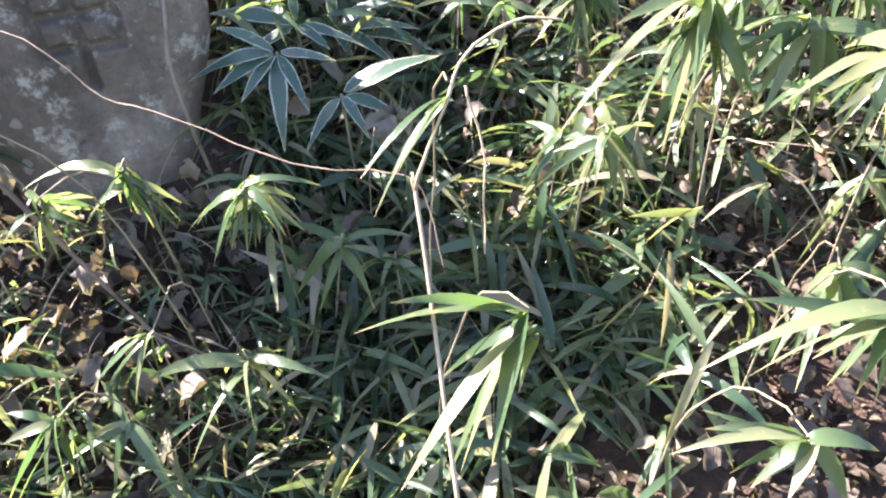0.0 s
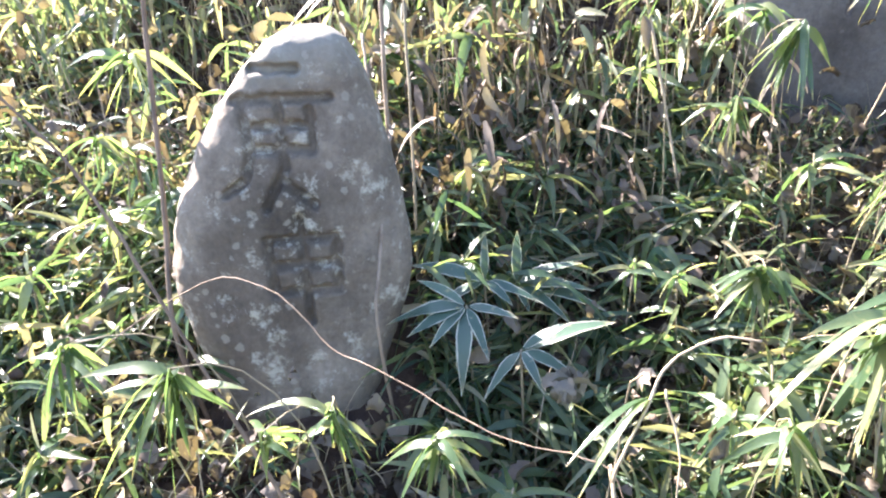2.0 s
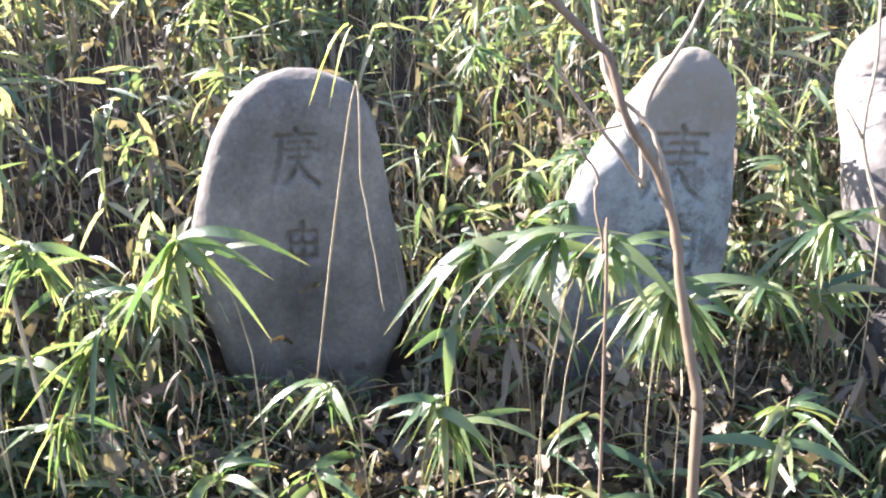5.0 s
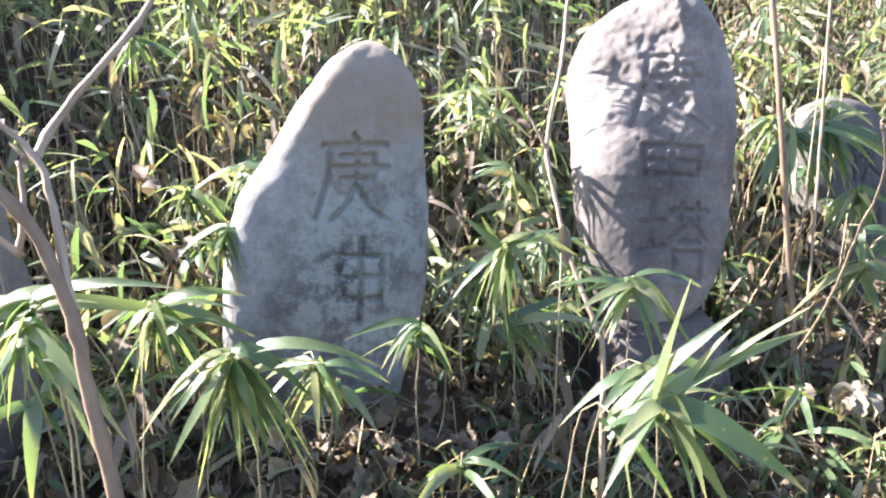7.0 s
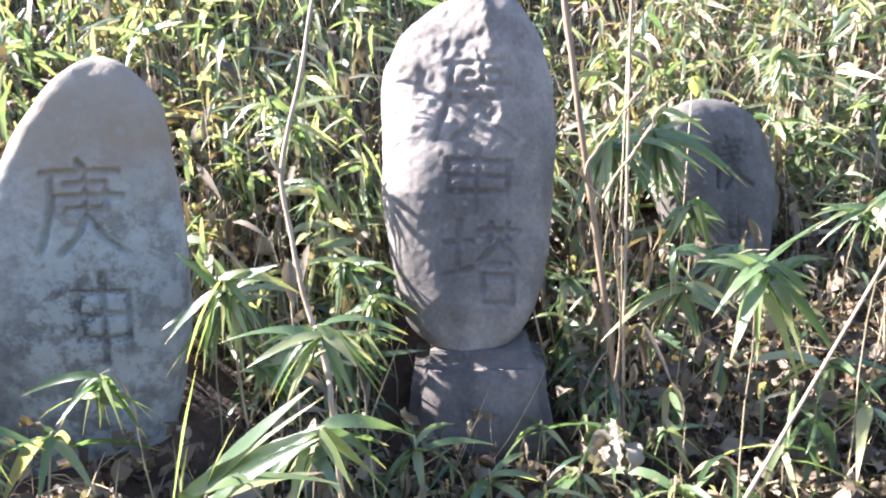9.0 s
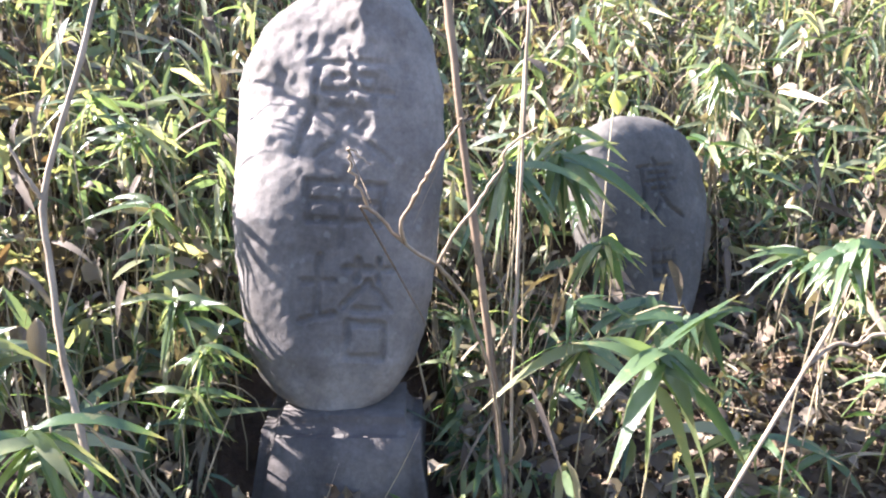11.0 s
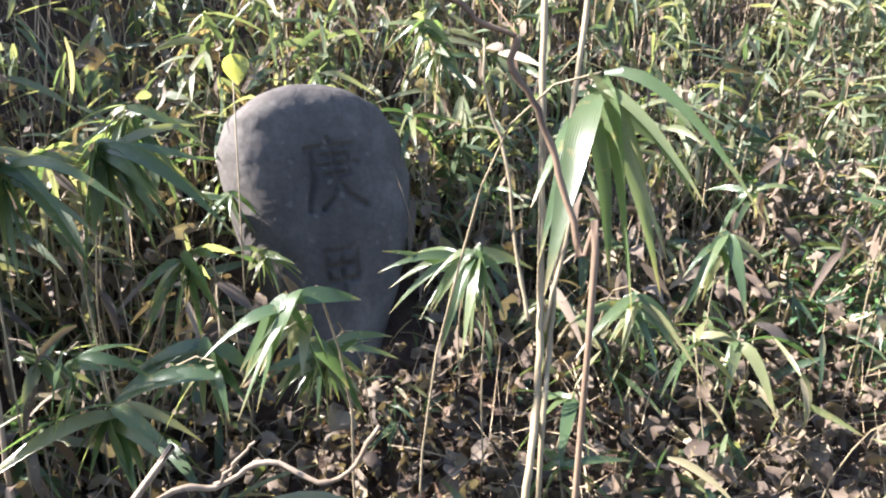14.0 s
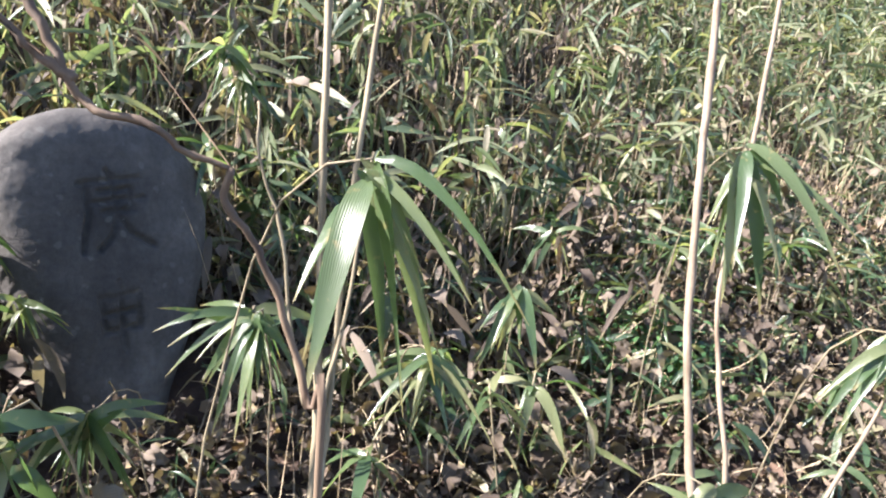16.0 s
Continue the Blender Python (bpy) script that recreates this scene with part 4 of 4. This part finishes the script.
tuft('g', (-0.18, 1.20, 0.96), 0.18)
tuft('g', (-0.32, 1.24, 1.05), 0.17)
tuft('g', (-0.52, 2.12, 1.62), 0.16)
tuft('g', (0.36, 2.22, 1.14), 0.16)
tuft('g', (0.44, 2.08, 0.96), 0.15)
tuft('g', (0.30, 2.30, 1.30), 0.14)
tuft('y', (0.28, 2.26, 1.70), 0.15)
tuft('y', (0.12, 2.24, 1.84), 0.15)
tuft('g', (0.52, 1.98, 0.90), 0.13)
tuft('g', (0.48, 2.00, 0.80), 0.13)
tuft('g', (-0.62, 2.02, 1.50), 0.15)


def rosette(node, tips):
    """A low bamboo with broad dark leaves edged in white."""
    r = PLANT_RND
    plant = new("edged_bamboo")
    foot = Vector((node[0], node[1] + .03, float(land(node[0], node[1] + .03)) - .02))
    plant.location = foot
    tagged(plant, "low bamboo with broad dark leaves edged in white", "bamboo plant", "white-edged bamboo by the first stone")
    top = Vector(node) - foot
    part("culm", tube([Vector((0, 0, 0)).lerp(top, i / 4) for i in range(5)], [.003] * 5, 6), MAT_CULM, plant)
    for t in tips:
        d = Vector(t)
        leaf_between("leaf", top + d * .06, top + d, max(.022, d.length * .19), d.length * r.uniform(.05, .16), MAT_ROSETTE, plant, twist=r.uniform(-.3, .3), fold=.12, belly=.75, face=(.1, -.5, .8))


rosette((-1.94, 0.72, 0.53), [(-0.10, -0.04, 0.06), (0.08, 0.07, 0.05), (0.17, 0.04, -0.06), (-0.07, -0.07, -0.04), (0.01, -0.07, -0.09)])
rosette((-1.71, 0.40, 0.44), [(-0.01, 0.03, 0.11), (-0.17, -0.05, 0.03), (-0.10, -0.10, -0.05), (0.13, 0.02, -0.04), (0.08, -0.02, -0.04)])
rosette((-1.67, 0.50, 0.39), [(-0.01, 0.03, 0.13), (0.15, 0.05, 0.06), (0.18, 0.07, -0.02), (0.15, -0.02, -0.07), (0.21, 0.07, -0.07), (0.05, -0.03, -0.06)])
rosette((-1.70, 0.28, 0.44), [(-0.15, -0.10, -0.03), (-0.05, -0.09, -0.07), (0.03, -0.10, -0.17), (0.08, -0.06, -0.09), (-0.10, -0.10, -0.05), (-0.00, -0.06, -0.13), (0.12, 0.01, -0.01), (-0.11, -0.02, 0.05)])
rosette((-1.56, 0.25, 0.38), [(0.14, -0.00, -0.05), (0.09, 0.05, 0.06), (0.07, -0.05, -0.06), (-0.04, -0.11, -0.07), (0.17, 0.12, 0.04)])


def prototype(seed, n, tall, reach):
    """A bamboo plant to be copied."""
    r = random.Random(seed)
    plant = new("bamboo_plant")
    tagged(plant, "low green bamboo plant with fanned drooping leaves", "bamboo plant", "low bamboo plants on the bank")
    top = Vector((r.uniform(-.03, .03), r.uniform(-.05, 0), tall))
    part("culm", tube([Vector((0, 0, -.03)).lerp(top, i / 5) for i in range(6)], [.002] * 6, 6), MAT_CULM, plant)
    for i in range(n):
        a = 6.283 * i / n + r.uniform(-.35, .35)
        length = reach * r.uniform(.7, 1.15)
        drop = r.uniform(-1.2, -.1)
        d = Vector((math.cos(a) * math.cos(drop), math.sin(a) * math.cos(drop), math.sin(drop))) * length
        leaf_between("leaf", top - Vector((0, 0, r.uniform(0, .05))), top + d, length * r.uniform(.10, .15), length * r.uniform(.15, .32), MAT_BLADE_ONE, plant, k=6, twist=r.choice((-1, 1)) * r.uniform(.2, 1.1))
    return plant


def plant_bank():
    g = random.Random(77)
    kinds = [prototype(5, 7, .20, .18), prototype(6, 9, .28, .20), prototype(7, 6, .14, .16), prototype(8, 8, .36, .18)]
    used = 0
    placed = []
    while used < 210:
        x = g.uniform(-3.0, 4.2)
        y = float(line_y(x)) + g.uniform(-1.35, .7)
        i = g.randrange(4)
        room = float(headroom(np.array([x]), np.array([y]))[0])
        if room < (.20, .28, .14, .36)[i] * .8 or not clear_of_way(np.array([x]), np.array([y]), .72)[0]:
            continue
        if x > 1.2 and y < float(line_y(x)) and g.random() < .6:
            continue
        if any(math.hypot(x - a, y - b) < .13 for a, b in placed):
            continue
        placed.append((x, y))
        k = g.uniform(.8, 1.2)
        m = pose(x, y, float(land(x, y)), g.uniform(-10, 10), g.uniform(-10, 10), g.uniform(0, 360))
        if used < 4:
            kinds[used].matrix_basis = m
        else:
            c = copy_thing(kinds[i], m)
            c.scale = (k, k, k)
        used += 1


plant_bank()


# ---- saplings, vines and twigs ----
def spline(points, steps=5):
    """A smooth run through a few points."""
    p = [Vector(q) for q in points]
    out = []
    for i in range(len(p) - 1):
        a, b, c, d = p[max(i - 1, 0)], p[i], p[i + 1], p[min(i + 2, len(p) - 1)]
        for j in range(steps):
            s = j / steps
            out.append(0.5 * ((2 * b) + (c - a) * s + (2 * a - 5 * b + 4 * c - d) * s * s + (3 * b - a - 3 * c + d) * s ** 3))
    out.append(p[-1])
    return out


def stem_mesh(points, radius, taper=.55, sides=8, seed=0):
    r = random.Random(seed + int(radius * 1e5))
    run = spline(points)
    n = len(run)
    for p in run[1:-1]:
        p += Vector((r.uniform(-1, 1), r.uniform(-1, 1), 0)) * (radius * 1.6 if radius < .002 else radius * .5 if radius < .004 else .0011)
    rad = [radius * (1 - (1 - taper) * i / (n - 1)) * (1.22 if i % 7 == 3 else 1 + .06 * math.sin(i * 2.3)) for i in range(n)]
    return tube(run, rad, sides)


def grown(points, lying=False):
    """The same run with its foot in the ground below it."""
    x, y, z = points[0]
    if lying:
        a, b = Vector(points[0]), Vector(points[1])
        d = (a - b).normalized()
        d.z = min(d.z, -.7)
        while a.z > float(land(a.x, a.y)) - .02:
            a = a + d * .05
        return [tuple(a)] + points
    low = float(land(x + .02, y + .02)) - .03
    return [(x + .02, y + .02, low)] + points if z > low + .06 else points


def sapling(name, label, category, points, radius, mat, branches=(), taper=.55, branch_mat=None):
    thing = new(name)
    run = grown(points, name == "twig")
    thing.location = run[0]
    o = Vector(run[0])
    tagged(thing, label, category)
    part("trunk" if name != "twig" else "stalk", stem_mesh([Vector(p) - o for p in run], radius, taper), mat, thing)
    for i, (pts, rad) in enumerate(branches):
        # Pale bark paints the sunlight on a shrub's branches; its trunk stays brown.
        part("branch", stem_mesh([Vector(p) - o for p in pts], rad, .5, 7, i), branch_mat or (MAT_BARK if name == "shrub" else mat), thing)
    return thing


sapling('shrub', 'bare brown forked shrub with pale lit branches', 'shrub', [(-0.168, 0.763, 0.854), (-0.170, 0.762, 0.938), (-0.187, 0.772, 1.027), (-0.203, 0.781, 1.113), (-0.213, 0.788, 1.185), (-0.245, 0.795, 1.273), (-0.289, 0.787, 1.342), (-0.314, 0.793, 1.419), (-0.364, 0.789, 1.467), (-0.688, 0.763, 1.778)], 0.0085, MAT_BARK_BROWN, (([(-0.213, 0.788, 1.185), (-0.235, 0.821, 1.287), (-0.257, 0.840, 1.333), (-0.316, 0.856, 1.380)], 0.0050), ([(-0.257, 0.839, 1.327), (-0.244, 0.882, 1.373), (-0.184, 0.941, 1.461), (-0.168, 0.961, 1.494), (0.004, 1.176, 1.849)], 0.0050), ([(-0.257, 0.797, 1.243), (-0.300, 0.775, 1.299), (-0.357, 0.767, 1.371), (-0.406, 0.756, 1.434)], 0.0035), ([(-0.260, 0.797, 1.243), (-0.262, 0.819, 1.293), (-0.272, 0.837, 1.327)], 0.0040), ([(-0.292, 0.788, 1.348), (-0.315, 0.809, 1.398), (-0.328, 0.846, 1.472), (-0.398, 1.045, 1.870)], 0.0060), ), .55)
sapling('vine', 'thin reddish curling vine', 'vine', [(-0.317, 0.631, 1.141), (-0.320, 0.641, 1.183), (-0.332, 0.655, 1.245), (-0.330, 0.673, 1.274), (-0.352, 0.678, 1.305), (-0.361, 0.691, 1.316), (-0.342, 0.705, 1.323), (-0.299, 0.722, 1.332)], 0.0022, MAT_BARK_BROWN, (), .55)
# The zigzag branch takes the pale bark to stand in for sun on it.
sapling('sapling', 'thin bare sapling beside the tablet, its zigzag branch coloured pale as if sunlit', 'sapling', [(1.142, 1.966, 0.537), (1.101, 2.001, 0.850), (1.068, 2.006, 1.057), (1.023, 2.006, 1.316), (0.983, 2.030, 1.593), (0.919, 2.068, 2.037), (0.885, 2.127, 2.481)], 0.0085, MAT_BARK_BROWN,
        (([(1.125, 1.972, 0.660), (1.090, 1.810, 0.830), (1.051, 1.680, 0.983), (1.009, 1.570, 1.105), (0.987, 1.500, 1.172), (0.945, 1.419, 1.237), (0.907, 1.365, 1.276), (0.876, 1.330, 1.317), (0.862, 1.310, 1.328)], 0.0032),
         ([(0.906, 1.360, 1.279), (0.901, 1.340, 1.303), (0.915, 1.320, 1.336), (0.926, 1.300, 1.362), (0.936, 1.280, 1.387), (0.949, 1.260, 1.410), (0.951, 1.240, 1.420)], 0.0023),
         ([(0.945, 1.420, 1.238), (0.961, 1.412, 1.274), (0.984, 1.405, 1.309), (0.997, 1.397, 1.335), (1.010, 1.390, 1.357), (1.013, 1.383, 1.379), (1.042, 1.375, 1.402)], 0.0024),
         ([(0.876, 1.330, 1.317), (0.862, 1.310, 1.344), (0.854, 1.290, 1.369), (0.853, 1.270, 1.389)], 0.0018),
         ([(0.853, 1.270, 1.389), (0.864, 1.270, 1.382), (0.873, 1.270, 1.375)], 0.0013)), .8, MAT_BARK)
sapling('sapling', 'slender straight pale sapling in the grass', 'sapling', [(1.143, 1.977, 0.772), (1.142, 1.996, 1.037), (1.140, 2.019, 1.318), (1.143, 2.052, 1.601), (1.148, 2.104, 2.048), (1.182, 2.176, 2.495)], 0.0040, MAT_BARK, (), .8)
sapling('vine', 'dry pale vine hanging between two stones', 'vine', [(0.481, 1.514, 0.809), (0.470, 1.554, 0.888), (0.421, 1.618, 1.027), (0.393, 1.669, 1.151), (0.378, 1.706, 1.258), (0.412, 1.767, 1.420), (0.434, 1.835, 1.566), (0.439, 1.873, 1.636), (0.467, 2.087, 2.031), (0.525, 2.322, 2.425)], 0.0060, MAT_BARK, (([(0.377, 1.703, 1.247), (0.357, 1.701, 1.282), (0.333, 1.711, 1.326)], 0.0040), ), .55)
sapling('bamboo_culm', 'upright straw-coloured bamboo culm with thin side shoots', 'bamboo culm', [(1.850, 1.719, 0.841), (1.874, 1.767, 0.968), (1.885, 1.803, 1.079), (1.890, 1.843, 1.229), (1.896, 1.895, 1.411), (1.902, 1.928, 1.541), (1.922, 2.039, 1.977), (1.972, 2.169, 2.412)], 0.0052, MAT_CULM, (([(1.889, 1.802, 1.079), (1.923, 1.823, 1.234), (1.944, 1.850, 1.360), (1.950, 1.855, 1.411)], 0.0030), ([(1.868, 1.804, 1.096), (1.853, 1.832, 1.193), (1.840, 1.869, 1.316), (1.818, 1.888, 1.380), (1.817, 1.916, 1.457)], 0.0030), ), .85)
sapling('bamboo_culm', 'thin leaning straw-coloured bamboo culm', 'bamboo culm', [(1.883, 1.760, 0.926), (1.898, 1.798, 1.045), (1.912, 1.831, 1.216), (1.927, 1.860, 1.342), (1.958, 1.908, 1.538), (2.026, 2.014, 1.970), (2.125, 2.140, 2.402)], 0.0040, MAT_CULM, (), .8)
sapling('sapling', 'tall pale bare sapling stem, slightly bent', 'sapling', [(2.703, 1.845, 0.628), (2.697, 1.906, 0.796), (2.705, 1.994, 1.048), (2.737, 2.077, 1.313), (2.781, 2.165, 1.600), (2.846, 2.296, 2.026), (2.942, 2.446, 2.451)], 0.0090, MAT_BARK, (), .85)
sapling('sapling', 'thin pale crooked sapling', 'sapling', [(2.831, 1.914, 0.694), (2.830, 1.993, 0.916), (2.839, 2.062, 1.116), (2.914, 2.126, 1.366), (2.965, 2.181, 1.570), (3.071, 2.295, 1.992), (3.206, 2.429, 2.415)], 0.0060, MAT_BARK, (), .8)
sapling('twig', 'crooked pale forked twig over dead leaves', 'twig', [(1.391, 1.416, 1.082), (1.414, 1.431, 1.106), (1.461, 1.452, 1.130), (1.492, 1.458, 1.127), (1.531, 1.466, 1.140), (1.570, 1.448, 1.129), (1.593, 1.447, 1.137), (1.617, 1.444, 1.177)], 0.0030, MAT_BARK, (([(1.492, 1.458, 1.127), (1.504, 1.460, 1.142), (1.523, 1.463, 1.161)], 0.0018), ), .55)
sapling("sapling", "bent brown sapling with a thick crooked top branch", "sapling", [(1.758, 1.387, 1.260), (1.753, 1.405, 1.323), (1.737, 1.419, 1.380), (1.720, 1.423, 1.422), (1.702, 1.428, 1.449), (1.704, 1.428, 1.469)], 0.0025, MAT_BARK_BROWN, (([(1.509, 1.546, 1.732), (1.561, 1.500, 1.631), (1.599, 1.468, 1.558), (1.614, 1.455, 1.529), (1.630, 1.445, 1.498), (1.660, 1.433, 1.491), (1.680, 1.431, 1.477), (1.704, 1.428, 1.469)], 0.0034), ([(1.625, 1.448, 1.510), (1.606, 1.453, 1.523), (1.589, 1.454, 1.540)], 0.0034)), .9)
sapling('sapling', 'thin brown sapling beside the first stone', 'sapling', [(-2.235, -0.058, 0.434), (-2.285, 0.019, 0.620), (-2.323, 0.088, 0.847), (-2.356, 0.142, 1.022), (-2.370, 0.181, 1.150), (-2.417, 0.311, 1.578), (-2.434, 0.462, 2.006)], 0.0060, MAT_BARK_BROWN, (), .8)
sapling('twig', 'slanting thin brown twig', 'twig', [(-2.095, -0.189, 0.632), (-2.167, -0.185, 0.753), (-2.240, -0.194, 0.874), (-2.323, -0.218, 0.977), (-2.362, -0.235, 1.031)], 0.0040, MAT_BARK_BROWN, (), .55)
sapling('bamboo_culm', 'thin green bamboo culm behind the first stone', 'bamboo culm', [(-1.912, 0.439, 0.339), (-1.953, 0.520, 0.568), (-1.991, 0.589, 0.795), (-2.043, 0.680, 1.078), (-2.121, 0.816, 1.500), (-2.168, 0.971, 1.922)], 0.0040, MAT_CULM, (), .8)
sapling('vine', 'pale dry vine climbing the face of a stone', 'vine', [(-1.835, 0.124, 0.448), (-1.870, 0.223, 0.602), (-1.931, 0.337, 0.763), (-2.003, 0.426, 0.900), (-2.046, 0.483, 0.976)], 0.0040, MAT_BARK, (), .8)
sapling('twig', 'long thin dry twig lying across the grass', 'twig', [(-2.082, -0.161, 0.612), (-1.867, -0.154, 0.676), (-1.711, -0.188, 0.613), (-1.614, -0.207, 0.616), (-1.407, -0.252, 0.599), (-1.277, -0.271, 0.621), (-1.227, -0.290, 0.616), (-1.190, -0.342, 0.545)], 0.0013, MAT_BARK_BROWN, (), .55)
sapling('twig', 'bent pale dry bamboo twig', 'twig', [(-1.207, -0.357, 0.574), (-1.230, -0.307, 0.631), (-1.213, -0.260, 0.696), (-1.194, -0.218, 0.752), (-1.147, -0.183, 0.777), (-1.102, -0.165, 0.774)], 0.0025, MAT_STRAW, (([(-1.195, -0.217, 0.713), (-1.166, -0.250, 0.638), (-1.153, -0.301, 0.546)], 0.0016), ), .55)
sapling('twig', 'thin pale dry stem standing in the grass', 'twig', [(-0.776, 1.163, 1.349), (-0.752, 1.135, 1.207), (-0.730, 1.121, 1.086), (-0.705, 1.104, 0.946)], 0.0025, MAT_STRAW, (), .55)
sapling('twig', 'slender pale leaning stem', 'twig', [(-1.591, 1.146, 1.161), (-1.631, 1.170, 1.294), (-1.685, 1.190, 1.428), (-1.761, 1.212, 1.588), (-1.953, 1.267, 1.991), (-2.114, 1.343, 2.395)], 0.0040, MAT_STRAW, (), .55)
sapling('sapling', 'straight pale thin sapling with one side branch', 'sapling', [(-2.056, 0.584, 0.372), (-2.100, 0.650, 0.727), (-2.136, 0.737, 1.187), (-2.144, 0.795, 1.473), (-2.156, 0.884, 1.914), (-2.139, 0.994, 2.355)], 0.0060, MAT_BARK, (([(-2.137, 0.741, 1.200), (-2.058, 0.795, 1.299), (-1.989, 0.867, 1.436)], 0.0040), ), .8)
sapling('twig', 'pale bent dry stalk', 'twig', [(2.828, 1.702, 0.870), (2.880, 1.706, 0.965), (2.927, 1.711, 1.058)], 0.0050, MAT_BARK, (), .55)


# ---- single leaves ----
def crumpled_leaf(label, place, size, seed, mat):
    """A large dry leaf curled up into a loose fist."""
    g = np.random.default_rng(seed)
    n = 13
    base = g.normal(0, size * .25, (n, 3))
    v, q, uv = blades(base, g.uniform(0, 6.28, n), g.uniform(-.3, 1.3, n), g.uniform(1.0, 1.7, n) * size, g.uniform(.7, 1.1, n) * size,
                      g.uniform(1.5, 3.6, n), g.normal(0, .7, n), 8, .5, .8)
    v = v + g.normal(0, size * .06, v.shape)
    v[:, 2] -= v[:, 2].min()
    ob = part("crumpled_leaf", mesh_of("crumpled_leaf", v, q, uv), mat)
    ob.location = place
    return tagged(ob, label, "dead leaf")


crumpled_leaf("pale crumpled dry leaf caught in the grass", (1.0, 1.5, .70), .036, 3, MAT_PALE_LEAF)
crumpled_leaf("pale crumpled dry leaf under the white-edged bamboo", (-1.425, .175, .34), .04, 5, MAT_PALE_LEAF)


def single_leaf(label, place, tip, width, mat, belly=.75):
    thing = new("broad_leaf")
    thing.location = place
    tagged(thing, label, "leaf")
    o = Vector(place)
    foot = float(land(place[0], place[1])) - .01
    t = Vector(tip)
    part("stalk", tube([Vector((0, .01, foot - o.z)), Vector((0, .004, (foot - o.z) / 2)), Vector((0, 0, 0))], [.0018] * 3, 6), MAT_CULM, thing)
    leaf_between("blade", (0, 0, 0), t, width, .008, mat, thing, k=8, twist=.5, fold=.45, belly=belly)


single_leaf("single broad blue-green leaf among the grass", (-1.39, .80, .41), (.03, -.03, -.11), .075, MAT_BROAD, .8)
single_leaf("large curled brown dead leaf among stalks", (2.66, 2.36, .80), (.09, -.03, -.05), 0.039, MAT_DEAD_ONE, .85)
single_leaf("brown dead leaf caught beside the small stone", (1.42, 2.32, .98), (.07, -.03, -.05), 0.028, MAT_DEAD_ONE, .85)
single_leaf("rust-brown dead leaf hanging near a pale sapling", (1.14, 2.05, 1.47), (.05, -.02, -.03), 0.022, MAT_DEAD_ONE, .85)
single_leaf("curled pinkish-brown dead leaf hanging on a vine", (.40, 1.60, 1.10), (.01, -.02, -.09), 0.028, MAT_DEAD_ONE, .85)
single_leaf("brown dead leaf hanging in bamboo by the round-topped stone", (-1.52, 1.02, .95), (.02, -.02, -.09), 0.028, MAT_DEAD_ONE, .85)
single_leaf("single yellow leaf above the small stone", (1.46, 2.51, 1.40), (.01, -.01, -.06), .055, MAT_BLADE_YELLOW, .9)


def weed_patch():
    """A patch of small-leaved herbs."""
    g = np.random.default_rng(41)
    n = 1500
    x, y = 3.25 + g.normal(0, .16, n), 2.62 + g.normal(0, .14, n)
    base = np.stack([x, y, land(x, y) + np.abs(g.normal(.03, .07, n))], 1)
    v, q, uv = blades(base, g.uniform(0, 6.28, n), g.uniform(-.3, 1.1, n), g.uniform(.015, .04, n), g.uniform(.008, .018, n), g.uniform(0, 1.5, n), g.normal(0, .5, n), 3, .2, .8)
    tagged(part("herb_patch", mesh_of("herb_patch", v, q, uv), MAT_HERB), "patch of small fresh green herbs", "herbs", kind="stuff")


weed_patch()


fallen_leaves()
